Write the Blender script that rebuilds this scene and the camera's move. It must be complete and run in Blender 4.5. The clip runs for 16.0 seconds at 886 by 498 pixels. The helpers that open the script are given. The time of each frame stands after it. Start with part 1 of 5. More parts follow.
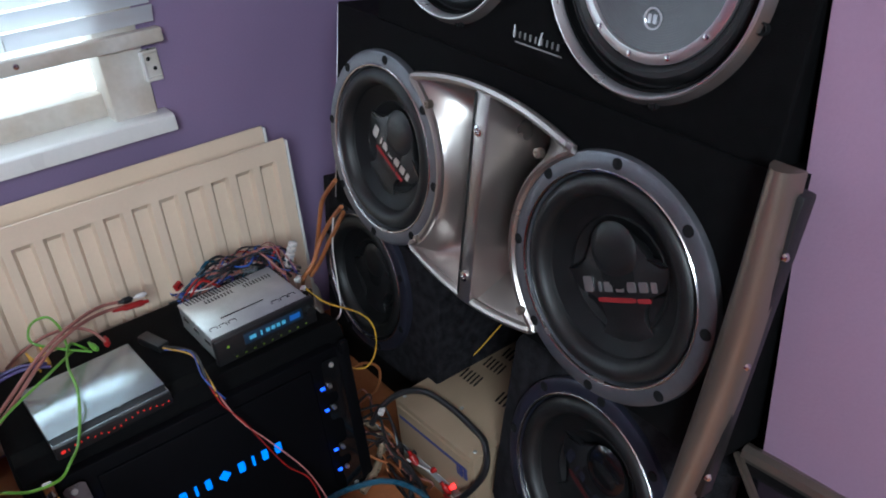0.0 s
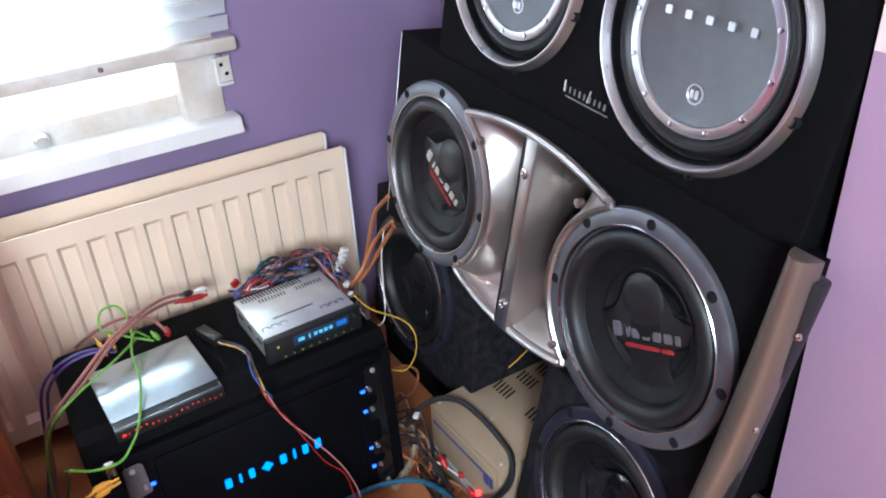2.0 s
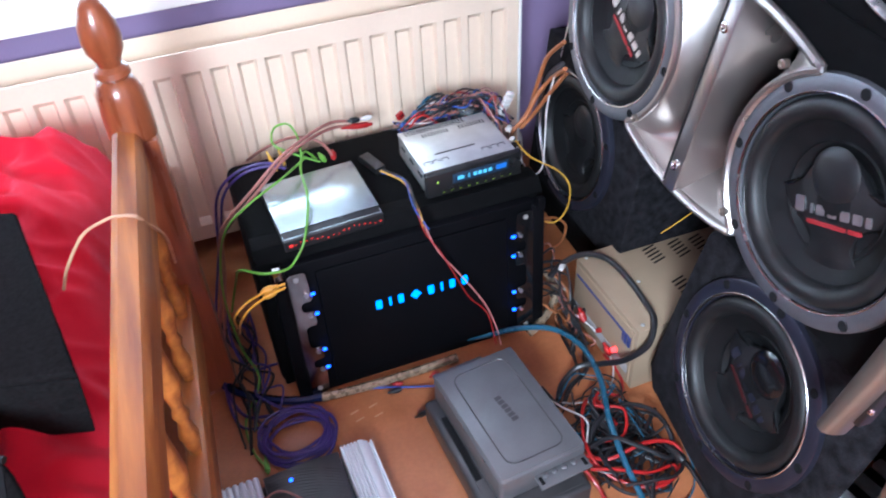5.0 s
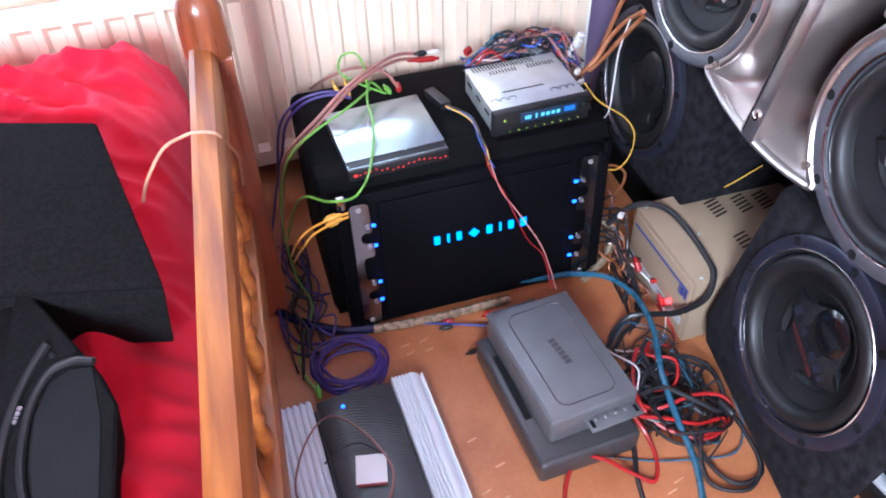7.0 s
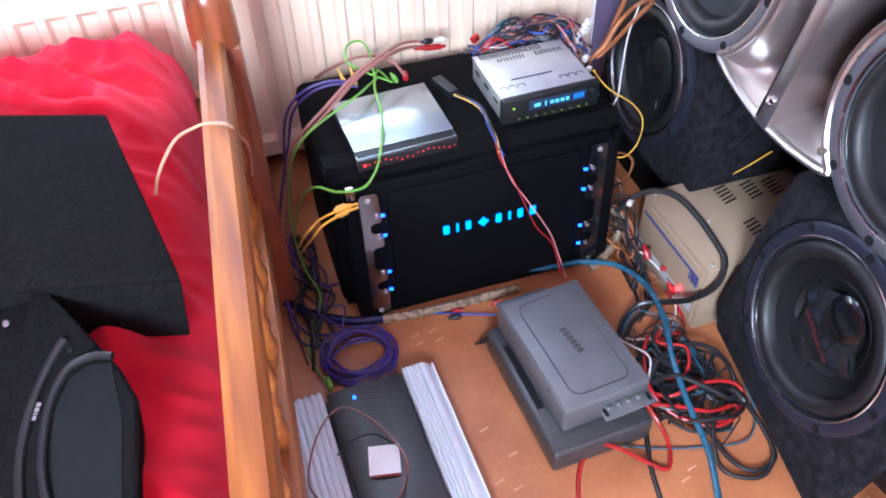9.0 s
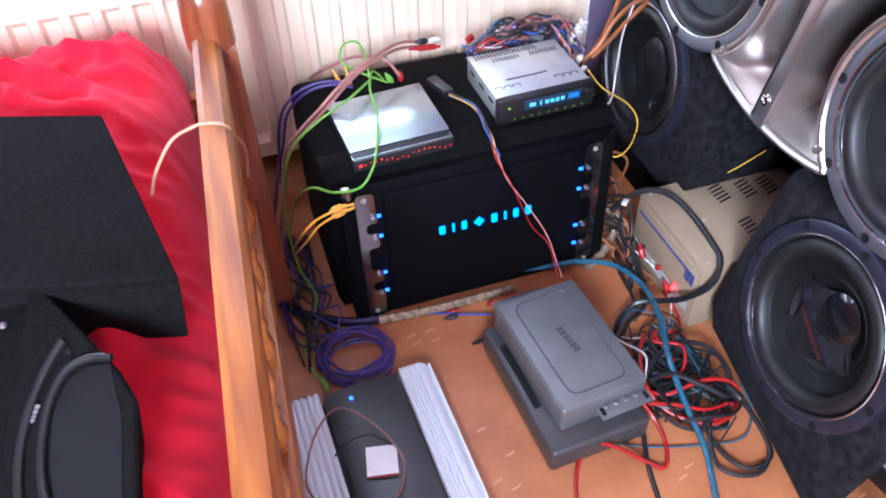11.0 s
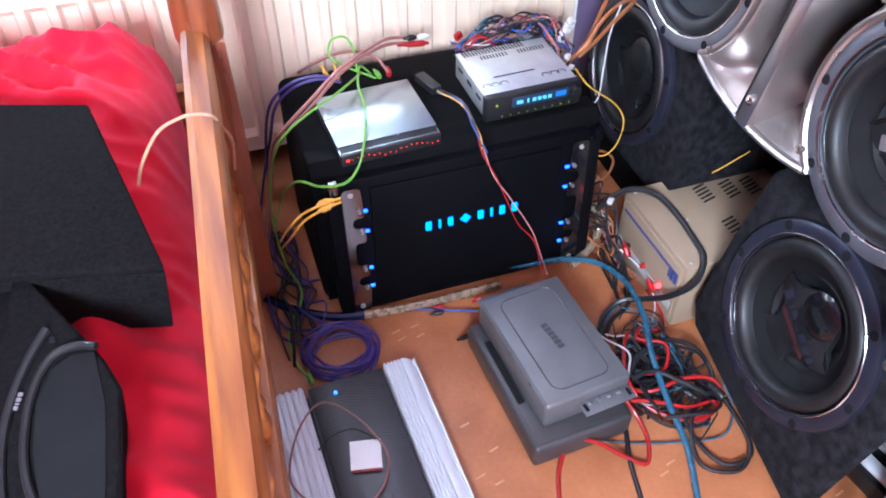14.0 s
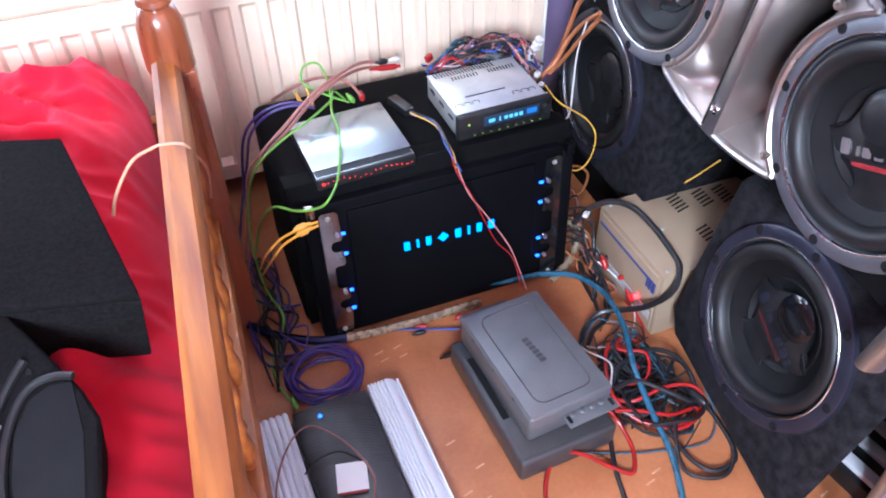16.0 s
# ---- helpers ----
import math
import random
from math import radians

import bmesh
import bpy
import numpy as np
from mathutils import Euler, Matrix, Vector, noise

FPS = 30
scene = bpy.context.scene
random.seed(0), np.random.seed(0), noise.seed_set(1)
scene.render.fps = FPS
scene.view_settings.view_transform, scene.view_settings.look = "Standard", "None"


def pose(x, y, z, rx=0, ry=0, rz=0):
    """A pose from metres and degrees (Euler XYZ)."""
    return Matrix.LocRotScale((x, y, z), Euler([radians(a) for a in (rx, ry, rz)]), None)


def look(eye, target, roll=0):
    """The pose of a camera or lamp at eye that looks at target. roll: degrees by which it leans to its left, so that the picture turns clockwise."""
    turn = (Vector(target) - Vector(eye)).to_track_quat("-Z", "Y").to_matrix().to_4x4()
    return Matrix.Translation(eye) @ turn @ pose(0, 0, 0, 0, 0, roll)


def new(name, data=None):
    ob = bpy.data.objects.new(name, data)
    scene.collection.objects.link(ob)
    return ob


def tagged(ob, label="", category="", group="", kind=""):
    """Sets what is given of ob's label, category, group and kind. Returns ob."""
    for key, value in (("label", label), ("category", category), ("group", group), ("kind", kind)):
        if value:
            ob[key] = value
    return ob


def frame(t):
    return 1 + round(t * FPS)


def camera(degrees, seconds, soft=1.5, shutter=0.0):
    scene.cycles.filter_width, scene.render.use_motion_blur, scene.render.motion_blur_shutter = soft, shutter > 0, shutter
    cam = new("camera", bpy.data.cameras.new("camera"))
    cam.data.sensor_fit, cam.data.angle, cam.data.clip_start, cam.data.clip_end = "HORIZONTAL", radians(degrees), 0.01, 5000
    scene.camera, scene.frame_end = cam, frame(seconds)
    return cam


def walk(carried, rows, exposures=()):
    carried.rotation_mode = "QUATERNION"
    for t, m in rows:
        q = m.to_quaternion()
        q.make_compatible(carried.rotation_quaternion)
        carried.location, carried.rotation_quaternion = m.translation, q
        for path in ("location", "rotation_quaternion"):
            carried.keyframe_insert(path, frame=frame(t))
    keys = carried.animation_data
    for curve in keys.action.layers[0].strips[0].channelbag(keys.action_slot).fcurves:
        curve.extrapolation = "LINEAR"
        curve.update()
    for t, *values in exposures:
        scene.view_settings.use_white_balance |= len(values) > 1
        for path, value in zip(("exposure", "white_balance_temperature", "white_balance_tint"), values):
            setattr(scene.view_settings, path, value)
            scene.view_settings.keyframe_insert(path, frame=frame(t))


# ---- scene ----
cam = camera(57.8, 16.0, 1.9, 0.5)
PATH = [
    (0.0, 0.0000, -0.0000, 1.1259, 60.38, 4.69, -37.34),
    (0.5, 0.0000, 0.0014, 1.1275, 59.83, 4.66, -36.86),
    (1.0, 0.0102, 0.0038, 1.1529, 58.08, 2.60, -35.13),
    (1.5, 0.0047, -0.0121, 1.2174, 60.08, 1.87, -33.56),
    (2.0, 0.0002, -0.0259, 1.2269, 58.96, 2.86, -32.22),
    (2.5, 0.0028, -0.0293, 1.2243, 57.17, 2.70, -32.51),
    (3.0, 0.0110, -0.0275, 1.2217, 56.27, 2.72, -33.35),
    (3.5, 0.0098, -0.0242, 1.2218, 56.57, 2.67, -34.38),
    (4.0, -0.0096, -0.0216, 1.2177, 54.77, 2.60, -32.46),
    (4.5, -0.0269, -0.0107, 1.2082, 51.22, 3.07, -26.13),
    (5.0, -0.0528, -0.0104, 1.2117, 49.35, 2.59, -20.70),
    (7.5, -0.1179, 0.0087, 1.1951, 45.00, 1.38, -16.40),
    (8.0, -0.1199, 0.0150, 1.1946, 44.43, 1.83, -15.71),
    (8.5, -0.1288, 0.0161, 1.1945, 44.84, 1.53, -16.92),
    (11.0, -0.1440, 0.0176, 1.1927, 44.97, 1.13, -18.15),
    (11.5, -0.1430, 0.0144, 1.1932, 45.25, 0.95, -18.12),
    (12.0, -0.1496, 0.0162, 1.1951, 45.43, 0.18, -18.52),
    (12.5, -0.1535, 0.0144, 1.1921, 45.07, -0.10, -18.64),
    (13.0, -0.1503, 0.0091, 1.1900, 45.01, -0.08, -18.78),
    (13.5, -0.1465, 0.0097, 1.1903, 45.01, -0.32, -18.36),
    (14.0, -0.1473, 0.0100, 1.1905, 44.97, -0.07, -18.40),
    (14.5, -0.1482, 0.0070, 1.1908, 44.96, 0.35, -18.56),
    (15.0, -0.1541, 0.0025, 1.1929, 45.91, 0.29, -19.18),
    (15.5, -0.1509, -0.0032, 1.1970, 46.93, 0.58, -19.77),
    (16.0, -0.1377, -0.0072, 1.1935, 46.58, 0.96, -20.72),
]
walk(cam, [(t, pose(x, y, z, rx, ry, rz)) for t, x, y, z, rx, ry, rz in PATH],
     [(0.0, -1.42, 6000, 1), (0.7, -1.5, 6000, 1), (1.0, -1.1, 6000, 1), (1.4, -0.55, 6000, 2), (3.5, -0.38, 5950, 3), (4.5, -0.22, 5750, 4), (5.2, -0.06, 5600, 6), (7.5, 0.19, 5600, 10), (16.0, 0.22, 5600, 11)])

# ---------- daylight ----------
world = bpy.data.worlds.new("sky")
scene.world = world
world.use_nodes = True
sky = world.node_tree.nodes.new("ShaderNodeTexSky")
sky.sky_type, sky.sun_disc, sky.sun_elevation, sky.sun_rotation = "NISHITA", False, radians(38), radians(20)
world.node_tree.links.new(sky.outputs["Color"], world.node_tree.nodes["Background"].inputs["Color"])
world.node_tree.nodes["Background"].inputs["Strength"].default_value = 0.12


def window_light(name, m, w, h, power, colour):
    d = bpy.data.lights.new(name, "AREA")
    d.shape, d.size, d.size_y, d.energy, d.color = "RECTANGLE", w, h, power, colour
    ob = new(name, d)
    ob.matrix_basis = m
    return ob


# daylight in the two window openings: behind the radiator, and in the wall behind the viewer
window_light("window_daylight", look((-0.28, 1.69, 1.15), (-0.28, 0.9, 0.80)), 1.25, 1.0, 30, (0.80, 0.90, 1.0))
window_light("rear_window_daylight", look((-0.90, -1.50, 1.75), (0.0, 1.0, 0.5)), 0.75, 0.62, 172, (0.84, 0.91, 1.0))

# ---------- materials ----------
def material(name, colour, rough=0.6, metal=0.0, vary=0.15, scale=40.0, bump=0.15, fine=400.0, second=None, stretch=(1, 1, 1), coat=0.0, spec=0.5, blotch=0.0):
    """A procedural surface: base colour mixed over two noise scales, with fine relief."""
    m = bpy.data.materials.new(name)
    m.use_nodes = True
    nt = m.node_tree
    b = nt.nodes["Principled BSDF"]
    b.inputs["Metallic"].default_value = metal
    b.inputs["Coat Weight"].default_value = coat
    b.inputs["Specular IOR Level"].default_value = spec
    tc = nt.nodes.new("ShaderNodeTexCoord")
    mp = nt.nodes.new("ShaderNodeMapping")
    mp.inputs["Scale"].default_value = stretch
    nt.links.new(tc.outputs["Object"], mp.inputs["Vector"])
    n1 = nt.nodes.new("ShaderNodeTexNoise")
    n1.inputs["Scale"].default_value, n1.inputs["Detail"].default_value = scale, 4
    n2 = nt.nodes.new("ShaderNodeTexNoise")
    n2.inputs["Scale"].default_value, n2.inputs["Detail"].default_value = fine, 3
    for n in (n1, n2):
        nt.links.new(mp.outputs["Vector"], n.inputs["Vector"])
    ramp = nt.nodes.new("ShaderNodeValToRGB")
    c = Vector(colour)
    d = Vector(second) if second else c * (1 - vary)
    e = c if second else c * (1 + vary)
    ramp.color_ramp.elements[0].position, ramp.color_ramp.elements[1].position = 0.33, 0.67
    ramp.color_ramp.elements[0].color = (*d, 1)
    ramp.color_ramp.elements[1].color = (*e, 1)
    nt.links.new(n1.outputs["Fac"], ramp.inputs["Fac"])
    mix = nt.nodes.new("ShaderNodeMix")
    mix.data_type, mix.blend_type = "RGBA", "MULTIPLY"
    mix.inputs[0].default_value = 1.0
    r2 = nt.nodes.new("ShaderNodeValToRGB")
    r2.color_ramp.elements[0].position, r2.color_ramp.elements[1].position = 0.3, 0.7
    g = 1 - vary * 0.8
    r2.color_ramp.elements[0].color, r2.color_ramp.elements[1].color = (g, g, g, 1), (1, 1, 1, 1)
    nt.links.new(n2.outputs["Fac"], r2.inputs["Fac"])
    nt.links.new(ramp.outputs["Color"], mix.inputs[6])
    nt.links.new(r2.outputs["Color"], mix.inputs[7])
    nt.links.new(mix.outputs[2], b.inputs["Base Color"])
    mr = nt.nodes.new("ShaderNodeMapRange")
    mr.inputs["To Min"].default_value, mr.inputs["To Max"].default_value = max(0.03, rough - 0.1), min(1, rough + 0.1)
    nt.links.new(n1.outputs["Fac"], mr.inputs["Value"])
    nt.links.new(mr.outputs["Result"], b.inputs["Roughness"])
    if bump:
        bp = nt.nodes.new("ShaderNodeBump")
        bp.inputs["Strength"].default_value, bp.inputs["Distance"].default_value = bump, 0.002
        nt.links.new(n2.outputs["Fac"], bp.inputs["Height"])
        nt.links.new(bp.outputs["Normal"], b.inputs["Normal"])
    return m


def glow(name, colour, strength):
    m = bpy.data.materials.new(name)
    m.use_nodes = True
    b = m.node_tree.nodes["Principled BSDF"]
    b.inputs["Base Color"].default_value = (*colour, 1)
    b.inputs["Emission Color"].default_value = (*colour, 1)
    b.inputs["Emission Strength"].default_value = strength
    return m


def wood(name, light, dark, axis=2, rough=0.3, coat=0.4):
    """Varnished pine: long bands along one axis."""
    st = [9.0, 9.0, 9.0]
    st[axis] = 0.7
    m = material(name, light, rough, 0, 0.12, 6, 0.08, 60, second=dark, stretch=st, coat=coat)
    return m


def glass(name, colour=(0.9, 0.95, 1.0), rough=0.0):
    m = bpy.data.materials.new(name)
    m.use_nodes = True
    b = m.node_tree.nodes["Principled BSDF"]
    b.inputs["Base Color"].default_value = (*colour, 1)
    b.inputs["Roughness"].default_value = rough
    b.inputs["Transmission Weight"].default_value = 1.0
    b.inputs["IOR"].default_value = 1.45
    return m


WALL = material("purple_wall_paint", (0.25, 0.178, 0.305), 0.5, 0, 0.06, 3, 0.25, 250)
BREAST = material("lilac_wall_paint", (0.365, 0.235, 0.34), 0.35, 0, 0.05, 3, 0.2, 250)
CREAM = material("cream_wall_paint", (0.72, 0.58, 0.55), 0.6, 0, 0.05, 3, 0.2, 250)
WHITE = material("white_gloss_paint", (0.8, 0.79, 0.77), 0.3, 0, 0.04, 5, 0.05, 120, coat=0.3)
GRIMY = material("grimy_white_paint", (0.74, 0.72, 0.68), 0.4, 0, 0.1, 9, 0.1, 90, second=(0.55, 0.47, 0.38))
RADIATOR = material("radiator_enamel", (0.80, 0.635, 0.485), 0.35, 0, 0.04, 6, 0.03, 150, coat=0.2)
HARDBOARD = material("brown_hardboard", (0.47, 0.178, 0.072), 0.42, 0, 0.16, 9, 0.15, 120, second=(0.36, 0.125, 0.048), spec=0.5)
CARPET = material("charcoal_box_carpet", (0.0105, 0.0094, 0.0098), 0.95, 0, 0.4, 220, 0.8, 900, spec=0.05)
CARPET_GREY = material("grey_black_box_carpet", (0.017, 0.016, 0.019), 0.95, 0, 0.6, 55, 1.0, 420, spec=0.15)
VINYL = material("black_box_vinyl", (0.0034, 0.0034, 0.0038), 0.8, 0, 0.3, 60, 0.4, 700, spec=0.08)
SMOKED = material("smoked_chrome", (0.30, 0.26, 0.245), 0.16, 1.0, 0.1, 20, 0.02, 200)
BLACK = material("black_plastic", (0.012, 0.012, 0.013), 0.4, 0, 0.2, 30, 0.1, 300)
MATT = material("matt_black_paint", (0.008, 0.008, 0.009), 0.85, 0, 0.2, 30, 0.1, 300, spec=0.2)
RUBBER = material("black_rubber", (0.0085, 0.0085, 0.0092), 0.5, 0, 0.2, 40, 0.1, 300)
CONE = material("speaker_cone", (0.0070, 0.0072, 0.008), 0.5, 0, 0.15, 25, 0.3, 600, spec=0.25)
GLOSS = material("gloss_black", (0.006, 0.006, 0.007), 0.12, 0, 0.1, 20, 0.0, 200, coat=0.5)
RIM = material("grey_basket_rim", (0.165, 0.17, 0.19), 0.42, 0.7, 0.1, 30, 0.1, 500)
RIMEDGE = material("bright_rim_edge", (0.55, 0.53, 0.53), 0.25, 1.0, 0.06, 30, 0.02, 300)
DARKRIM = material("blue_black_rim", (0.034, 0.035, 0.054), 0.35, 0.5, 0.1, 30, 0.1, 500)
SILVER = material("silver_port_paint", (0.40, 0.365, 0.345), 0.30, 0.9, 0.03, 6, 0.0, 900)
TRIMRING = material("pewter_trim_ring", (0.27, 0.255, 0.25), 0.33, 0.85, 0.06, 25, 0.03, 500)
ALLOY = material("brushed_alloy", (0.66, 0.66, 0.68), 0.3, 0.9, 0.05, 20, 0.05, 500)
CHROME = material("chrome", (0.75, 0.74, 0.73), 0.12, 1.0, 0.04, 20, 0.0, 200)
DISC = material("brushed_cone_disc", (0.15, 0.155, 0.16), 0.42, 0.65, 0.06, 30, 0.1, 700)
AMPBLACK = material("satin_black_amp", (0.003, 0.003, 0.004), 0.6, 0, 0.1, 20, 0.05, 300, spec=0.06)
FINALLOY = material("satin_finned_alloy", (0.78, 0.80, 0.84), 0.36, 0.10, 0.02, 8, 0.0, 300)
ZINC = material("zinc_steel", (0.62, 0.64, 0.62), 0.36, 0.7, 0.08, 30, 0.04, 300)
LIDGREY = material("satin_grey_lid", (0.33, 0.37, 0.385), 0.24, 0.75, 0.02, 5, 0.0, 400)
GREYCASE = material("grey_amp_case", (0.140, 0.140, 0.146), 0.40, 0.3, 0.08, 20, 0.1, 500)
DARKCASE = material("dark_grey_amp_case", (0.062, 0.060, 0.062), 0.36, 0.3, 0.08, 20, 0.1, 500)
BEIGE = material("beige_steel_case", (0.32, 0.238, 0.158), 0.5, 0, 0.08, 12, 0.15, 400)
BRONZE = material("bronze_trim_plastic", (0.27, 0.225, 0.19), 0.34, 0.8, 0.03, 6, 0.02, 300)
PINE = wood("varnished_pine", (0.48, 0.160, 0.027), (0.22, 0.055, 0.010), 1, 0.52, 0.04)
POSTWOOD = wood("turned_pine", (0.32, 0.088, 0.032), (0.19, 0.046, 0.016), 2)
REDCLOTH = material("red_cotton_sheet", (0.70, 0.010, 0.032), 0.9, 0, 0.1, 8, 0.5, 900, second=(0.58, 0.006, 0.024), spec=0.12)
REDCLOTH.node_tree.nodes["Principled BSDF"].inputs["Sheen Weight"].default_value = 0.14
REDCLOTH.node_tree.nodes["Principled BSDF"].inputs["Sheen Tint"].default_value = (1.0, 0.55, 0.75, 1)
PVC_RED = material("red_cable", (0.34, 0.010, 0.010), 0.35, 0, 0.1, 30, 0.0)
PVC_BLACK = material("black_cable", (0.012, 0.012, 0.014), 0.4, 0, 0.1, 30, 0.0)
PVC_BLUE = material("teal_blue_cable", (0.022, 0.095, 0.155), 0.28, 0, 0.1, 30, 0.0)
PVC_NAVY = material("navy_cable", (0.010, 0.016, 0.06), 0.25, 0, 0.1, 30, 0.0)
PVC_GREEN = material("lime_cable", (0.15, 0.37, 0.045), 0.4, 0, 0.1, 30, 0.0)
PVC_PURPLE = material("purple_cable", (0.055, 0.03, 0.17), 0.35, 0, 0.1, 30, 0.0)
PVC_YELLOW = material("yellow_cable", (0.70, 0.40, 0.05), 0.4, 0, 0.1, 30, 0.0)
PVC_ORANGE = material("orange_plug", (0.80, 0.38, 0.04), 0.4, 0, 0.1, 30, 0.0)
PVC_BROWN = material("brown_pink_cable", (0.30, 0.12, 0.10), 0.35, 0, 0.1, 30, 0.0)
PVC_COPPER = material("copper_orange_cable", (0.36, 0.13, 0.05), 0.35, 0.2, 0.1, 30, 0.0)
PVC_WHITE = material("white_cable", (0.65, 0.62, 0.60), 0.4, 0, 0.05, 30, 0.0)
PVC_PINK = material("pink_cable", (0.65, 0.26, 0.24), 0.4, 0, 0.05, 30, 0.0)
PVC_BLUEWIRE = material("blue_wire", (0.03, 0.09, 0.40), 0.4, 0, 0.05, 30, 0.0)
CLEAR_CABLE = material("silver_braid_cable", (0.33, 0.25, 0.17), 0.28, 0.4, 0.12, 90, 0.3, 300)
BLUE_LOGO = glow("lit_blue_lettering", (0.0, 0.22, 1.0), 2.4)
BLUE_LED = glow("blue_led", (0.02, 0.10, 1.0), 6.0)
RED_LED = glow("red_led", (1.0, 0.03, 0.03), 6.0)
RED_DOT = glow("red_dot", (1.0, 0.03, 0.02), 1.0)
LCD = glow("blue_lcd", (0.012, 0.03, 0.06), 0.15)
LCD_BLUE = glow("lcd_blue_patch", (0.02, 0.14, 0.5), 0.35)
LCD_DIGIT = glow("cyan_digit", (0.12, 0.5, 0.75), 0.3)
GREEN_KEY = glow("green_key_light", (0.30, 0.5, 0.05), 0.12)
# paler lilac: the glint on the wall paint is put into this colour
SHEEN_SPOT = material("pale_sheen_spot", (0.47, 0.335, 0.44), 0.4)
PAPER = material("white_card", (0.85, 0.85, 0.84), 0.7, 0, 0.02, 10, 0.0)
REDPRINT = material("red_print", (0.26, 0.012, 0.016), 0.6)
DARKRED = material("dull_red_print", (0.045, 0.004, 0.005), 0.6)
BLUEPRINT = material("blue_print", (0.05, 0.065, 0.22), 0.6)
GREYPRINT = material("grey_print", (0.42, 0.42, 0.42), 0.5)
DUST = material("pale_print", (0.56, 0.31, 0.18), 0.7)
BLIND = material("white_blind_slat", (0.82, 0.83, 0.85), 0.35, 0, 0.03, 10, 0.0)
tr = BLIND.node_tree.nodes.new("ShaderNodeBsdfTranslucent")
tr.inputs["Color"].default_value = (0.85, 0.87, 0.9, 1)
mx = BLIND.node_tree.nodes.new("ShaderNodeMixShader")
mx.inputs[0].default_value = 0.55
BLIND.node_tree.links.new(BLIND.node_tree.nodes["Principled BSDF"].outputs[0], mx.inputs[1])
BLIND.node_tree.links.new(tr.outputs[0], mx.inputs[2])
BLIND.node_tree.links.new(mx.outputs[0], BLIND.node_tree.nodes["Material Output"].inputs[0])
PANE = glass("window_glass")
# spun metal: fine rings round the disc, with a sheen that fans out from its middle
nt = DISC.node_tree
tc, wv, bp, tg = (nt.nodes.new("ShaderNode" + k) for k in ("TexCoord", "TexWave", "Bump", "Tangent"))
wv.wave_type, wv.rings_direction = "RINGS", "Z"
wv.inputs["Scale"].default_value, wv.inputs["Distortion"].default_value = 120.0, 0.0
bp.inputs["Strength"].default_value, bp.inputs["Distance"].default_value = 0.25, 0.0006
tg.direction_type, tg.axis = "RADIAL", "Z"
b = nt.nodes["Principled BSDF"]
nt.links.new(tc.outputs["Object"], wv.inputs["Vector"])
nt.links.new(wv.outputs["Fac"], bp.inputs["Height"])
nt.links.new(bp.outputs["Normal"], b.inputs["Normal"])
nt.links.new(tg.outputs["Tangent"], b.inputs["Tangent"])
b.inputs["Anisotropic"].default_value = 0.75



# ---------- mesh helpers ----------
def part(name, bm, mat, parent=None, label="", m=None, smooth=True):
    """Links a bmesh as one mesh object under a thing."""
    me = bpy.data.meshes.new(name)
    bmesh.ops.recalc_face_normals(bm, faces=bm.faces)
    bm.to_mesh(me)
    bm.free()
    me.materials.append(mat)
    if smooth:
        me.polygons.foreach_set("use_smooth", [True] * len(me.polygons))
        me.set_sharp_from_angle(angle=radians(38))
    ob = new(name, me)
    if parent is not None:
        ob.parent = parent
    if m is not None:
        ob.matrix_basis = m
    if label:
        ob["label"] = label
    return ob


def thing(name, m, label, category, group="", kind=""):
    ob = new(name)
    ob.empty_display_size = 0.05
    ob.matrix_basis = m
    return tagged(ob, label, category, group, kind)


def box(sx, sy, sz, at=(0, 0, 0), bevel=0.0, seg=2, turn=None):
    """A box with its middle at at."""
    bm = bmesh.new()
    add_box(bm, sx, sy, sz, at, turn)
    if bevel:
        bmesh.ops.bevel(bm, geom=bm.edges[:], offset=bevel, segments=seg, affect="EDGES", profile=0.5)
    return bm


def add_box(bm, sx, sy, sz, at=(0, 0, 0), turn=None):
    m = Matrix.Translation(at)
    if turn is not None:
        m = m @ turn
    bmesh.ops.create_cube(bm, size=1, matrix=m @ Matrix.Diagonal((sx, sy, sz, 1)))
    return bm


def prism(outline, lo, hi, axis=2, bevel=0.0):
    """An outline (list of 2D points) pushed from lo to hi along an axis."""
    bm = bmesh.new()
    def at(p, h):
        q = [p[0], p[1]]
        q.insert(axis, h)
        return q
    a = [bm.verts.new(at(p, lo)) for p in outline]
    b = [bm.verts.new(at(p, hi)) for p in outline]
    n = len(outline)
    for i in range(n):
        bm.faces.new((a[i], a[(i + 1) % n], b[(i + 1) % n], b[i]))
    bm.faces.new(a[::-1])
    bm.faces.new(b)
    if bevel:
        bmesh.ops.recalc_face_normals(bm, faces=bm.faces)
        bmesh.ops.bevel(bm, geom=bm.edges[:], offset=bevel, segments=2, affect="EDGES", profile=0.5)
    return bm


def lathe(profile, seg=64, bm=None, m=None):
    """Turns (radius, height) points round the local z axis."""
    bm = bm or bmesh.new()
    m = m or Matrix()
    rings = []
    for r, h in profile:
        if r < 1e-6:
            rings.append([bm.verts.new(m @ Vector((0, 0, h)))])
        else:
            rings.append([bm.verts.new(m @ Vector((r * math.cos(2 * math.pi * i / seg), r * math.sin(2 * math.pi * i / seg), h))) for i in range(seg)])
    for a, b in zip(rings, rings[1:]):
        for i in range(seg):
            j = (i + 1) % seg
            if len(a) == 1 and len(b) == 1:
                continue
            if len(a) == 1:
                bm.faces.new((a[0], b[i], b[j]))
            elif len(b) == 1:
                bm.faces.new((a[i], a[j], b[0]))
            else:
                bm.faces.new((a[i], a[j], b[j], b[i]))
    return bm


